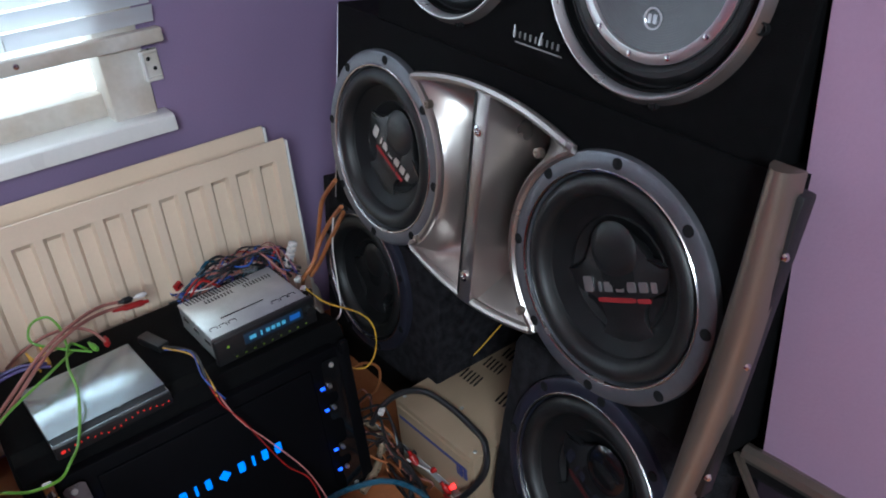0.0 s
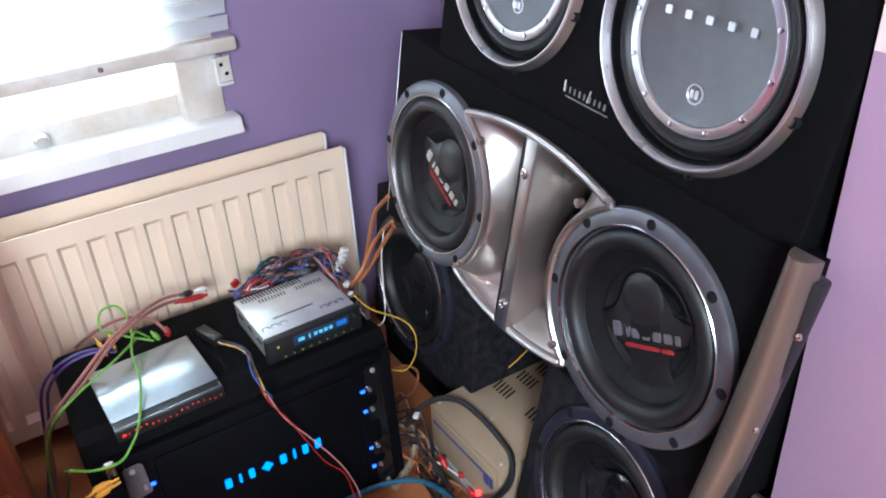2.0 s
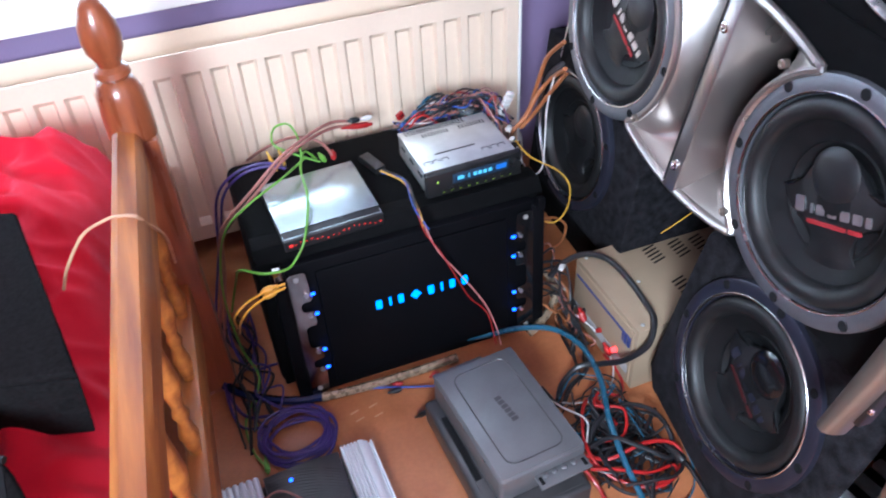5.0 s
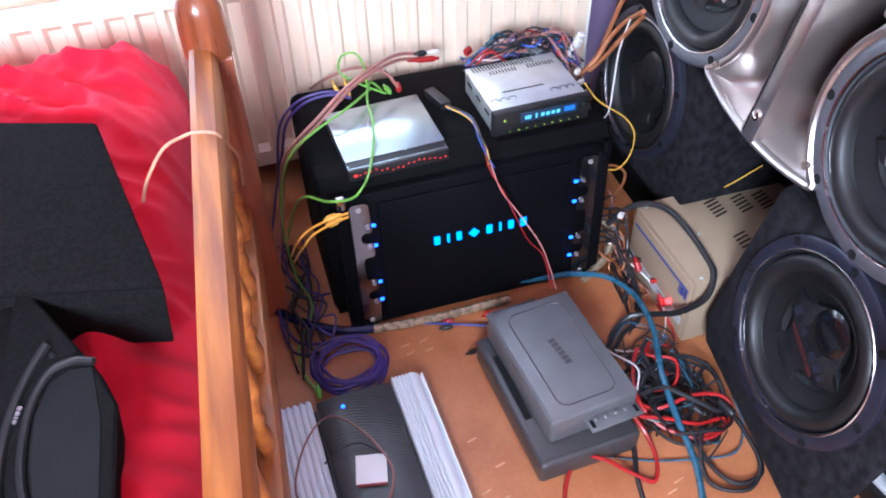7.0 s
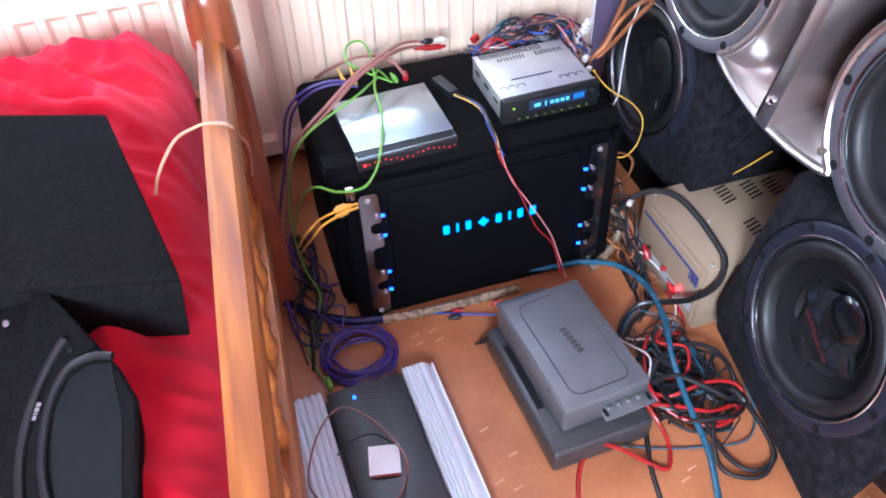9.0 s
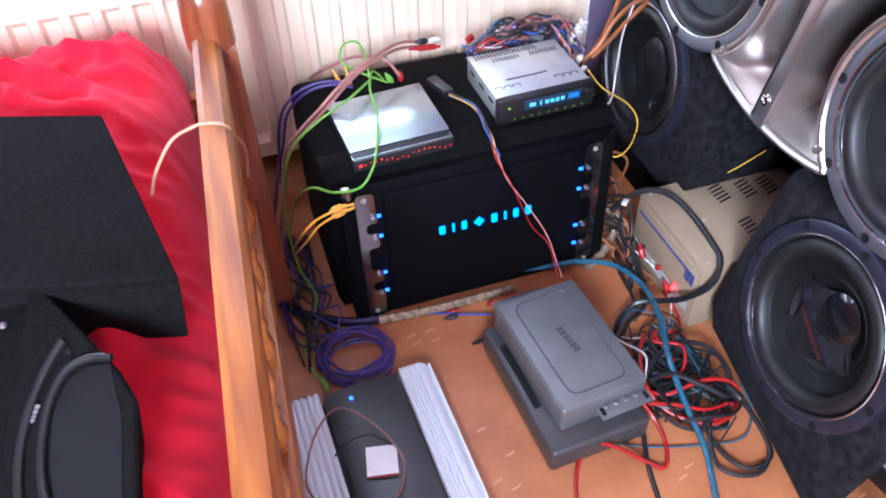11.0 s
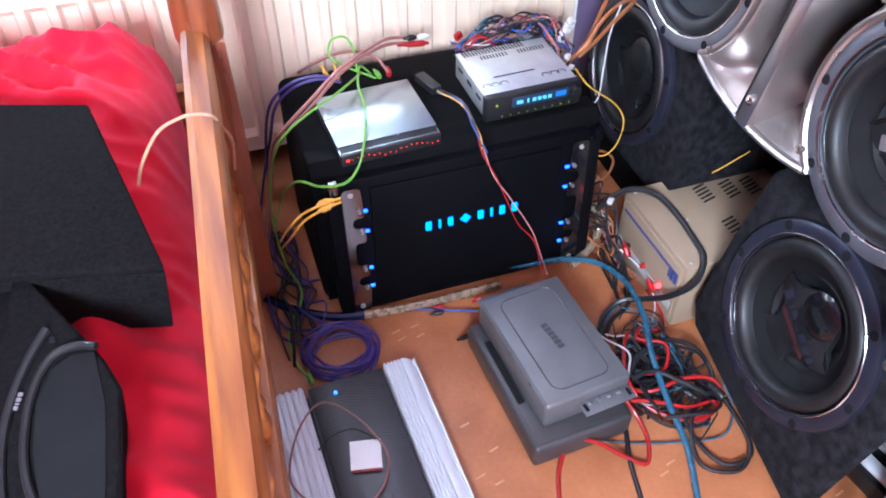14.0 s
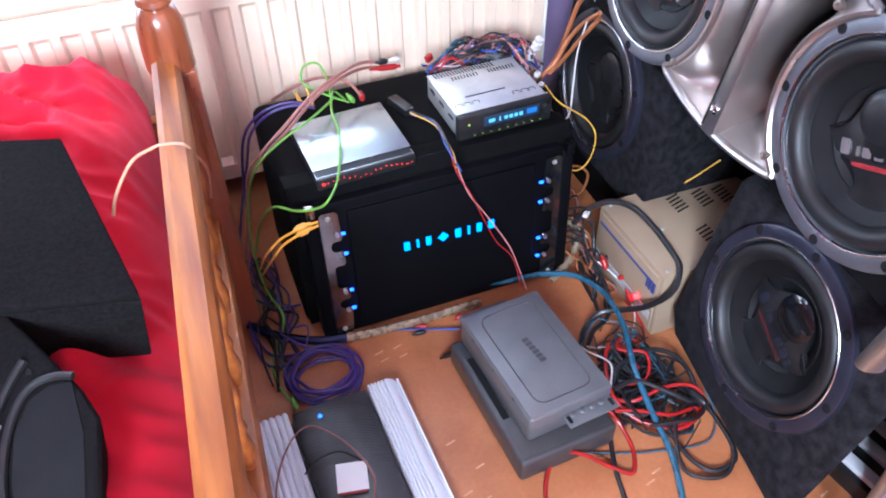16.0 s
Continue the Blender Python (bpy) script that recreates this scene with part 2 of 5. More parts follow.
def smooth_path(points, steps=8):
    p = [Vector(q) for q in points]
    if len(p) < 3:
        return p
    p = [p[0] * 2 - p[1]] + p + [p[-1] * 2 - p[-2]]
    out = []
    for i in range(1, len(p) - 2):
        a, b, c, d = p[i - 1:i + 3]
        for k in range(steps):
            t = k / steps
            out.append(0.5 * ((2 * b) + (c - a) * t + (2 * a - 5 * b + 4 * c - d) * t * t + (3 * b - a - 3 * c + d) * t ** 3))
    out.append(p[-2])
    return out


def tube(points, r, seg=8, steps=8, bm=None, twist=None):
    """A round cable through the points."""
    bm = bm or bmesh.new()
    path = smooth_path(points, steps)
    rings, side = [], None
    for i, q in enumerate(path):
        d = (path[min(i + 1, len(path) - 1)] - path[max(i - 1, 0)]).normalized()
        if side is None:
            side = d.orthogonal().normalized()
        side = (side - d * side.dot(d)).normalized()
        up = d.cross(side)
        rr = r(i / max(1, len(path) - 1)) if callable(r) else r
        rings.append([bm.verts.new(q + (side * math.cos(2 * math.pi * k / seg) + up * math.sin(2 * math.pi * k / seg)) * rr) for k in range(seg)])
    for a, b in zip(rings, rings[1:]):
        for k in range(seg):
            j = (k + 1) % seg
            bm.faces.new((a[k], a[j], b[j], b[k]))
    bm.faces.new(rings[0][::-1])
    bm.faces.new(rings[-1])
    return bm


def cable(name, points, r, mat, label, category="cable", group="", steps=8):
    ob = part(name, tube(points, r, 8, steps), mat)
    return tagged(ob, label, category, group)


def basis(origin, xdir, zdir):
    """A pose with its z along zdir and its x as near as can be to xdir."""
    z = Vector(zdir).normalized()
    x = Vector(xdir)
    x = (x - z * x.dot(z)).normalized()
    y = z.cross(x)
    m = Matrix((x, y, z)).transposed().to_4x4()
    m.translation = Vector(origin)
    return m


# ---------- room ----------
def slab(name, sx, sy, sz, at, mat, label, category):
    return tagged(part(name, box(sx, sy, sz, at), mat, smooth=False), label, category, kind="structure")


slab("floor", 3.8, 3.4, 0.05, (-0.9, 0.1, -0.025), HARDBOARD, "brown hardboard sheet floor with scuffs", "floor")
slab("ceiling", 3.8, 3.4, 0.05, (-0.9, 0.1, 2.325), CREAM, "plain pale ceiling", "ceiling")
# window wall: the opening runs from x -0.95 to 0.40, z 0.60 to 1.70
wy = 1.66
slab("wall_north", 1.8, 0.12, 0.60, (0.05, wy, 0.30), WALL, "purple painted window wall under the sill", "wall")
slab("wall_north_right", 0.59, 0.12, 1.70, (0.695, wy, 1.45), WALL, "purple painted wall beside the window", "wall")
slab("wall_north_top", 1.35, 0.12, 0.60, (-0.275, wy, 2.00), WALL, "purple painted wall over the window", "wall")
slab("wall_north_left", 1.9, 0.12, 2.30, (-1.90, wy, 1.15), WALL, "purple painted wall past the window", "wall")
slab("wall_alcove", 0.10, 1.38, 2.30, (1.04, 1.006, 1.15), WALL, "purple painted alcove wall", "wall")
slab("wall_breast_side", 0.32, 0.10, 2.30, (0.835, 0.306, 1.15), BREAST, "lilac painted return of the chimney breast", "wall")
slab("chimney_breast", 0.33, 1.86, 1.0, (0.83, -0.574, 0.50), BREAST, "lilac painted chimney breast with a painted-on sheen", "wall")
slab("chimney_breast_upper", 0.33, 1.86, 1.3, (0.83, -0.574, 1.65), CREAM, "cream painted upper chimney breast", "wall")
slab("wall_west", 0.10, 3.2, 2.30, (-2.75, 0.05, 1.15), WALL, "purple painted side wall", "wall")
slab("wall_south_low", 3.8, 0.10, 1.3, (-0.9, -1.55, 0.65), WALL, "purple rear wall under the window", "wall")
slab("wall_south_high", 3.8, 0.10, 0.1, (-0.9, -1.55, 2.25), WALL, "purple rear wall over the window", "wall")
slab("wall_south_left", 1.35, 0.10, 0.9, (-2.125, -1.55, 1.75), WALL, "purple rear wall beside the window", "wall")
slab("wall_south_right", 1.35, 0.10, 0.9, (0.325, -1.55, 1.75), WALL, "purple rear wall beside the window", "wall")
# pale patches on the chimney breast, a sheen on its paint put into colour
for sy, sz, y, z in ((0.026, 0.010, 0.215, 0.615), (0.014, 0.006, 0.232, 0.640), (0.018, 0.005, 0.195, 0.592)):
    bm = bmesh.new()
    pts = [(math.cos(a) * sy * (0.6 + 0.4 * random.random()), math.sin(a) * sz * (0.5 + random.random())) for a in np.linspace(0, 2 * math.pi, 18)[:-1]]
    sc = part("trim_sheen_spot", prism([(y + p[0], z + p[1]) for p in pts], 0.6642, 0.6655, 0), SHEEN_SPOT, smooth=False)
    tagged(sc, "pale patch painted as a sheen on the lilac paint", "scuff", kind="structure")

# bright overcast outside
bd = bpy.data.materials.new("white_overcast")
bd.use_nodes = True
nt = bd.node_tree
em = nt.nodes.new("ShaderNodeEmission")
em.inputs["Color"].default_value, em.inputs["Strength"].default_value = (0.93, 0.97, 1.0, 1), 7.0
nt.links.new(em.outputs[0], nt.nodes["Material Output"].inputs[0])
b = part("backdrop", box(9, 0.02, 6, (-0.3, 4.2, 1.2)), bd, smooth=False)
tagged(b, "bright white overcast sky beyond the window", "sky", kind="structure")


def window():
    w = thing("window_1", pose(-0.275, 1.60, 0.60), "white framed window with a grimy sill, bright daylight behind", "window", kind="structure")
    # jambs and rails set back in the reveal
    part("window_frame", box(0.085, 0.09, 1.10, (0.675, 0.033, 0.55), 0.006), GRIMY, w)
    part("window_frame", box(0.06, 0.06, 1.10, (-0.645, 0.06, 0.55), 0.006), WHITE, w)
    part("window_frame", box(1.27, 0.06, 0.05, (0.0, 0.07, 0.045), 0.006), GRIMY, w)
    part("window_frame", box(1.25, 0.06, 0.05, (0.0, 0.07, 1.075), 0.006), WHITE, w)
    part("window_frame", box(0.045, 0.05, 1.03, (-0.12, 0.075, 0.56), 0.005), WHITE, w)
    pane = part("pane", box(1.24, 0.005, 1.0, (0, 0.085, 0.56)), PANE, w, smooth=False)
    pane.visible_shadow = False
    part("window_sill", prism([(-0.055, -0.012), (-0.050, 0.018), (-0.04, 0.022), (0.10, 0.022), (0.10, -0.012)], -0.66, 0.735, 0, 0.002), WHITE, w, "white gloss sill with a rounded nose")
    k = part("catch", lathe([(0, 0.012), (0.012, 0.012), (0.014, 0.006), (0.015, 0)], 20), ZINC, w, "small metal catch")
    k.matrix_basis = pose(0.36, 0.02, 0.045, 90)
    return w


window()


def blind():
    bl = thing("window_blind", pose(-0.24, 1.572, 0.762), "white venetian blind lowered over the window", "blind")
    part("bottom_rail", box(1.44, 0.03, 0.028, (0, 0, 0.010), 0.005), GRIMY, bl, "solid grubby white bottom rail")
    n = 26
    for i in range(n):
        t = pose(0, 0, 0.05 + i * 0.034, -66 + random.uniform(-3, 3))
        sl = prism([(-0.018, 0.0), (-0.009, 0.0022), (0, 0.003), (0.009, 0.0022), (0.018, 0.0), (0.009, 0.0010), (0, 0.0018), (-0.009, 0.0010)], -0.715 + random.uniform(0, 0.01), 0.715, 0)
        part("slat", sl, BLIND, bl, m=t)
    part("head_rail", box(1.44, 0.05, 0.04, (0, 0, 0.96), 0.004), BLIND, bl)
    for x in (-0.45, 0.0, 0.45):
        part("cord", tube([(x, 0, 0.01), (x, 0, 0.95)], 0.0012, 6), PVC_WHITE, bl)
    screw = part("rail_button", lathe([(0, 0.004), (0.005, 0.003), (0.006, 0)], 14), CHROME, bl)
    screw.matrix_basis = pose(0.455, -0.015, 0.012, 90)


blind()


def wall_bracket():
    w = thing("blind_bracket", pose(0.452, 1.597, 0.713), "worn white blind bracket screwed to the window frame", "bracket")
    part("plate", box(0.036, 0.006, 0.062, (0, 0, 0), 0.003), GRIMY, w)
    part("rib", box(0.006, 0.012, 0.058, (-0.016, -0.006, 0), 0.002), WHITE, w)
    part("lug", box(0.03, 0.012, 0.007, (0, -0.006, 0.027), 0.002), GRIMY, w)
    part("lug", box(0.03, 0.012, 0.007, (0, -0.006, -0.027), 0.002), GRIMY, w)
    for x, z in ((-0.003, 0.012), (0.006, -0.008), (0.0, 0.028)):
        k = part("screw", lathe([(0, 0.003), (0.003, 0.0025), (0.0042, 0)], 12), MATT, w)
        k.matrix_basis = pose(x, -0.003, z, 90)
    w.location.y = 1.592


wall_bracket()


def radiator():
    """Two pressed steel panels on the window wall."""
    x0, x1, z0, z1 = -0.95, 0.628, 0.12, 0.543
    r = thing("radiator", pose(0, 1.436, 0), "cream enamelled double panel radiator with pressed flutes", "radiator")
    flutes, pitch = [0.585 - 0.0525 * i for i in range(29)], 0.0525
    for name, y in (("front_panel", 0.0), ("back_panel", 0.100)):
        bm = bmesh.new()
        hw, dep = 0.0125, 0.012
        xs = [x0]
        for f in sorted(flutes):
            xs += [f - hw - 0.007, f - hw, f + hw, f + hw + 0.005]
        xs += [x1]
        inset = {i for f_i in range(len(flutes)) for i in (2 + 4 * f_i, 3 + 4 * f_i)}
        zs = [z0, z0 + 0.035, z0 + 0.05, z1 - 0.05, z1 - 0.038, z1]
        grid = [[bm.verts.new((x, y + (dep if (i in inset and k in (2, 3)) else 0), z)) for k, z in enumerate(zs)] for i, x in enumerate(xs)]
        for i in range(len(xs) - 1):
            for k in range(len(zs) - 1):
                bm.faces.new((grid[i][k], grid[i + 1][k], grid[i + 1][k + 1], grid[i][k + 1]))
        geo = bmesh.ops.extrude_face_region(bm, geom=bm.faces[:])
        bmesh.ops.translate(bm, verts=[v for v in geo["geom"] if isinstance(v, bmesh.types.BMVert)], vec=(0, 0.012, 0))
        part(name, bm, RADIATOR, r)
        part("seam", box(x1 - x0, 0.004, 0.006, ((x0 + x1) / 2, y + 0.002, z1 + 0.002), 0.0015), RADIATOR, r)
        part("end_strip", box(0.006, 0.016, z1 - z0 - 0.004, (x1 + 0.004, y + 0.006, (z0 + z1) / 2), 0.002), WHITE, r)
    for x in (0.50, -0.6):
        part("connector", box(0.03, 0.09, 0.035, (x, 0.056, z1 - 0.09), 0.005), RADIATOR, r)
        part("connector", box(0.03, 0.09, 0.035, (x, 0.056, z0 + 0.05), 0.005), RADIATOR, r)
        part("wall_hook", box(0.03, 0.06, 0.2, (x - 0.05, 0.138, 0.35), 0.002), ZINC, r)
    part("pipe", tube([(x1 - 0.01, 0.055, z0 + 0.03), (x1 + 0.03, 0.055, z0 + 0.03), (x1 + 0.035, 0.055, 0.05), (x1 + 0.035, 0.055, 0.0)], 0.0075, 10), WHITE, r)


radiator()


# ---------- loudspeakers ----------
SURROUND = [(0.128, 0.000), (0.127, 0.004), (0.122, 0.009), (0.115, 0.011), (0.108, 0.009), (0.103, 0.003), (0.101, -0.004)]


def bars(parent, m, widths, h, gap, mat, name="lettering", depth=0.0012, diamond=None):
    """A line of plain raised shapes where a brand name stands."""
    x = -(sum(widths) + gap * (len(widths) - 1)) / 2
    for i, w in enumerate(widths):
        if diamond == i:
            bm = prism([(x, 0), (x + w / 2, -h * 0.55), (x + w, 0), (x + w / 2, h * 0.55)], 0, depth)
        else:
            bm = prism([(x + 0.1 * w, -h / 2), (x + 0.9 * w, -h / 2), (x + w, -h * 0.35), (x + w, h * 0.35), (x + 0.9 * w, h / 2), (x + 0.1 * w, h / 2), (x, h * 0.35), (x, -h * 0.35)], 0, depth)
        part(name, bm, mat, parent, m=m, smooth=False)
        x += w + gap


def driver(m, label, rim=RIM, scale=1.0, turn=0.0, logo=True, dome_mat=None, group="twelve inch drivers", print_mat=ALLOY, stripe=REDPRINT):
    """A twelve inch bass driver; its z looks out of the box. turn: where the name line points."""
    s = thing("bass_driver", m, label, "speaker", group)
    k = scale
    P = lambda pts: [(r * k, h * k) for r, h in pts]
    rim_ob = part("rim", lathe(P([(0.1555, -0.004), (0.1552, 0.002), (0.1538, 0.0065), (0.1495, 0.009), (0.135, 0.0095), (0.131, 0.008), (0.129, 0.004), (0.128, -0.004)]), 96), rim, s)
    part("rim_edge", lathe(P([(0.1345, 0.0090), (0.1330, 0.0105), (0.1310, 0.0098), (0.1300, 0.0070)]), 96), RIMEDGE, s, "bright machined inner edge")
    for i in range(8):
        a = radians(22.5 + turn + 45 * i)
        part("bolt_hole", lathe(P([(0, 0.0101), (0.0052, 0.0101), (0.0060, 0.0104), (0.0068, 0.0100), (0.0072, 0.0090)]), 14), MATT, rim_ob, m=Matrix.Translation((0.145 * k * math.cos(a), 0.145 * k * math.sin(a), 0)))
    part("surround", lathe(P(SURROUND), 96), RUBBER, s, "black rubber roll")
    part("cone", lathe(P([(0.101, -0.004), (0.099, -0.008), (0.096, -0.009), (0.080, -0.020), (0.074, -0.0215), (0.072, -0.020), (0.060, -0.029), (0.047, -0.036)]), 96), CONE, s)
    part("dust_cap", lathe(P([(0.050, -0.036), (0.048, -0.030), (0.040, -0.0235), (0.028, -0.019), (0.014, -0.0165), (0, -0.016)]), 64), CONE, s)
    tm = pose(0, 0, 0, 0, 0, turn)
    # moulded trim over the cap: a domed head with drawn-out horns on a flared stem
    half = [(0.022, 0.052), (0.037, 0.038), (0.050, 0.019), (0.080, 0.010), (0.074, -0.006), (0.064, -0.020), (0.044, -0.027), (0.033, -0.042), (0.030, -0.055), (0.036, -0.068), (0.052, -0.080)]
    pts = [(0.0, 0.057)] + half + [(0.0, -0.086)] + [(-x, y) for x, y in half[::-1]]
    part("cap_trim", prism([(x * k, y * k) for x, y in pts], -0.030 * k, -0.0185 * k, 2, 0.0018), BLACK, s, "moulded black cap trim", m=tm)
    for q in (-1, 1):
        part("trim_tip", prism([(q * 0.048 * k, 0.020 * k), (q * 0.062 * k, 0.016 * k), (q * 0.080 * k, 0.009 * k), (q * 0.066 * k, 0.009 * k)], -0.0190 * k, -0.0165 * k, 2, 0.0006), GLOSS, s, m=tm)
        part("cone_dish", lathe(P([(0.0, -0.0262), (0.014, -0.0258), (0.023, -0.0235), (0.0255, -0.0255)]), 32), CONE, s, "shallow dish pressed beside the stem", m=tm @ pose(q * 0.056 * k, -0.050 * k, 0))
    dome = lathe(P([(0.036, -0.0190), (0.032, -0.0160), (0.023, -0.0135), (0.010, -0.0123), (0, -0.0122)]), 40)
    part("centre_dome", dome, dome_mat or BLACK, s, "rounded black centre dome", m=tm @ pose(0, 0.031 * k, 0))
    if logo:
        lm = tm @ pose(0, -0.014 * k, -0.0182 * k)
        bars(s, lm @ pose(-0.050 * k, 0.003 * k, 0), [0.014 * k], 0.020 * k, 0, print_mat, "silver_letter_bar")
        bars(s, lm @ pose(0.012 * k, 0, 0), [w * k for w in (0.004, 0.013, 0.013, 0.013, 0.013, 0.008)], 0.0125 * k, 0.0052 * k, print_mat, "silver_letter_bar")
        bars(s, lm @ pose(0.004 * k, -0.0165 * k, 0), [w * k for w in (0.060, 0.020)], 0.0060 * k, 0.003 * k, stripe, "red_letter_bar")
    return s


def punch_driver(m, label, size=0.951):
    """A driver with a wide rounded trim ring and a flat brushed disc cone."""
    s = thing("disc_driver", m, label, "speaker", "disc cone drivers")
    trim = part("trim_ring", lathe([(0.1580, -0.020), (0.1570, -0.013), (0.1525, -0.003), (0.1475, 0.006), (0.1435, 0.0110)], 112), TRIMRING, s, "sloping pewter trim ring")
    part("ring_lip", lathe([(0.1437, 0.0108), (0.1422, 0.0136), (0.1405, 0.0138), (0.1390, 0.0115), (0.1370, 0.002), (0.1340, -0.014)], 112), ALLOY, s, "bright inner lip")
    part("surround", lathe([(0.1345, -0.010), (0.131, -0.014), (0.127, -0.008), (0.121, -0.003), (0.115, -0.003), (0.110, -0.007), (0.107, -0.012)], 96), RUBBER, s, "black rubber roll")
    clamp = part("clamp_ring", lathe([(0.108, -0.010), (0.1075, -0.005), (0.106, -0.004), (0.096, -0.004), (0.095, -0.006), (0.0945, -0.010)], 96), ALLOY, s, "bright alloy clamp ring")
    part("cone_disc", lathe([(0.0945, -0.008), (0.07, -0.013), (0.04, -0.0165), (0.015, -0.018), (0, -0.0182)], 96), DISC, s, "dished grey brushed disc")
    for i in range(12):
        a = radians(30 * i + 20)
        part("ring_screw", lathe([(0, -0.001), (0.0030, -0.0016), (0.0038, -0.004)], 12), CHROME, clamp, m=pose(0.101 * math.cos(a), 0.101 * math.sin(a), 0))
    for i in range(6):
        a = radians(60 * i - 78)
        part("trim_screw", lathe([(0, 0.003), (0.0045, 0.003), (0.0052, 0.0062), (0.0065, 0.0052), (0.007, -0.004)], 14), MATT, trim, m=pose(0.1485 * math.cos(a), 0.1485 * math.sin(a), 0.001))
    bars(s, pose(0, 0.024, -0.0118), [0.009, 0.009, 0.010, 0.009, 0.009], 0.0095, 0.021, ALLOY, "silver_letter_bar", 0.002)
    ring = lathe([(0.0095, 0), (0.0105, 0.0012), (0.012, 0.0012), (0.0125, 0)], 32)
    part("emblem", ring, ALLOY, s, "small oval emblem", m=pose(0, -0.060, -0.0135))
    bars(s, pose(0, -0.060, -0.013), [0.005, 0.005], 0.010, 0.002, ALLOY, "emblem_bar")
    for ob in s.children_recursive:
        ob.data.transform(Matrix.Diagonal((size, size, size, 1.0)))
        ob.location *= size
    return s


TN = Vector((-1.0, -0.004, 0.141)).normalized()   # the tower's faces lean back a little
NEAR = Vector((0, -1, 0))
MIDC = Vector((0.612, 0.7833, 0.6292))
MID = basis(MIDC, NEAR, TN) @ pose(0, 0, 0, 0, 0, -3.97)       # the box sits a little out of level: x runs towards the near end, y up the face, z out of it


def baffled(outline, depth, holes, round_=0.012, well=0.11, piece="baffle", taper=(0.0, 0.0)):
    """The face board of a box, with open wells for the drivers, or the shell pushed back from it."""
    bm = bmesh.new()
    n = len(outline)
    mid = Vector((sum(p[0] for p in outline) / n, sum(p[1] for p in outline) / n))
    def ring(shrink, z):
        return [bm.verts.new((*(Vector(p) + (mid - Vector(p)).normalized() * shrink), z)) for p in outline]
    front, edge, rear = ring(round_ * 1.3, 0), ring(0, -round_), ring(0, -depth)
    for v in rear:
        v.co.x -= taper[0] if v.co.x > 0 else 0
        v.co.y += taper[1] if v.co.y < 0 else 0
    lip = ring(round_ * 0.45, -round_ * 0.3)
    for a, b in ((front, lip), (lip, edge)) if piece == "baffle" else ((edge, rear),):
        for i in range(n):
            bm.faces.new((a[i], a[(i + 1) % n], b[(i + 1) % n], b[i]))
    if piece == "shell":
        bm.faces.new(rear)
        bmesh.ops.delete(bm, geom=front + lip, context="VERTS")
        return bm
    bmesh.ops.delete(bm, geom=rear, context="VERTS")
    loops = [bm.edges.get((front[i], front[(i + 1) % n])) for i in range(n)]
    for h in holes:
        a = [bm.verts.new((x, y, 0)) for x, y in h]
        b = [bm.verts.new((x, y, -well)) for x, y in h]
        k = len(h)
        for i in range(k):
            bm.faces.new((a[i], a[(i + 1) % k], b[(i + 1) % k], b[i]))
        bm.faces.new(b)
        loops += [bm.edges.get((a[i], a[(i + 1) % k])) for i in range(k)]
    bmesh.ops.triangle_fill(bm, use_beauty=True, use_dissolve=False, edges=loops, normal=(0, 0, 1))
    return bm


def circle(x, y, r, n=48):
    return [(x + r * math.cos(2 * math.pi * i / n), y + r * math.sin(2 * math.pi * i / n)) for i in range(n)]


def cabinet(name, m, x0, x1, y0, y1, depth, mat, label, holes):
    c = thing(name, m, label, "speaker box")
    for piece in ("baffle", "shell"):
        part(piece, baffled([(x0, y0), (x1, y0), (x1, y1), (x0, y1)], depth, holes, 0.004, piece=piece), mat, c)
    return c


def port_outline(y):
    """Left and right limits of the silver port at a height on the face."""
    ca, cb, R = (-0.2355, 0.0), (0.2355, 0.0), 0.1555
    arc = min(0.19, math.sqrt(max(0.0, 0.164 - y) / 1.0) if y > 0 else math.sqrt(max(0.0, 0.147 + y) / 1.15))
    lx, rx = -arc, arc
    for (cx, cy), side in ((ca, -1), (cb, 1)):
        if abs(y - cy) < R:
            h = math.sqrt(R * R - (y - cy) ** 2)
            if side < 0:
                lx = max(lx, cx + h)
            else:
                rx = min(rx, cx - h)
    return lx, rx


PORT_Y = np.array([0.008 + 0.1545 * math.sin(u) for u in np.linspace(-1.5, 1.5, 56)])
MIDHOLES = [circle(-0.2355, 0.0, 0.127), circle(0.2355, 0.0, 0.127),
            [(port_outline(y)[1] - 0.003, y) for y in PORT_Y[1:-1]] + [(port_outline(y)[0] + 0.003, y) for y in PORT_Y[1:-1][::-1]]]


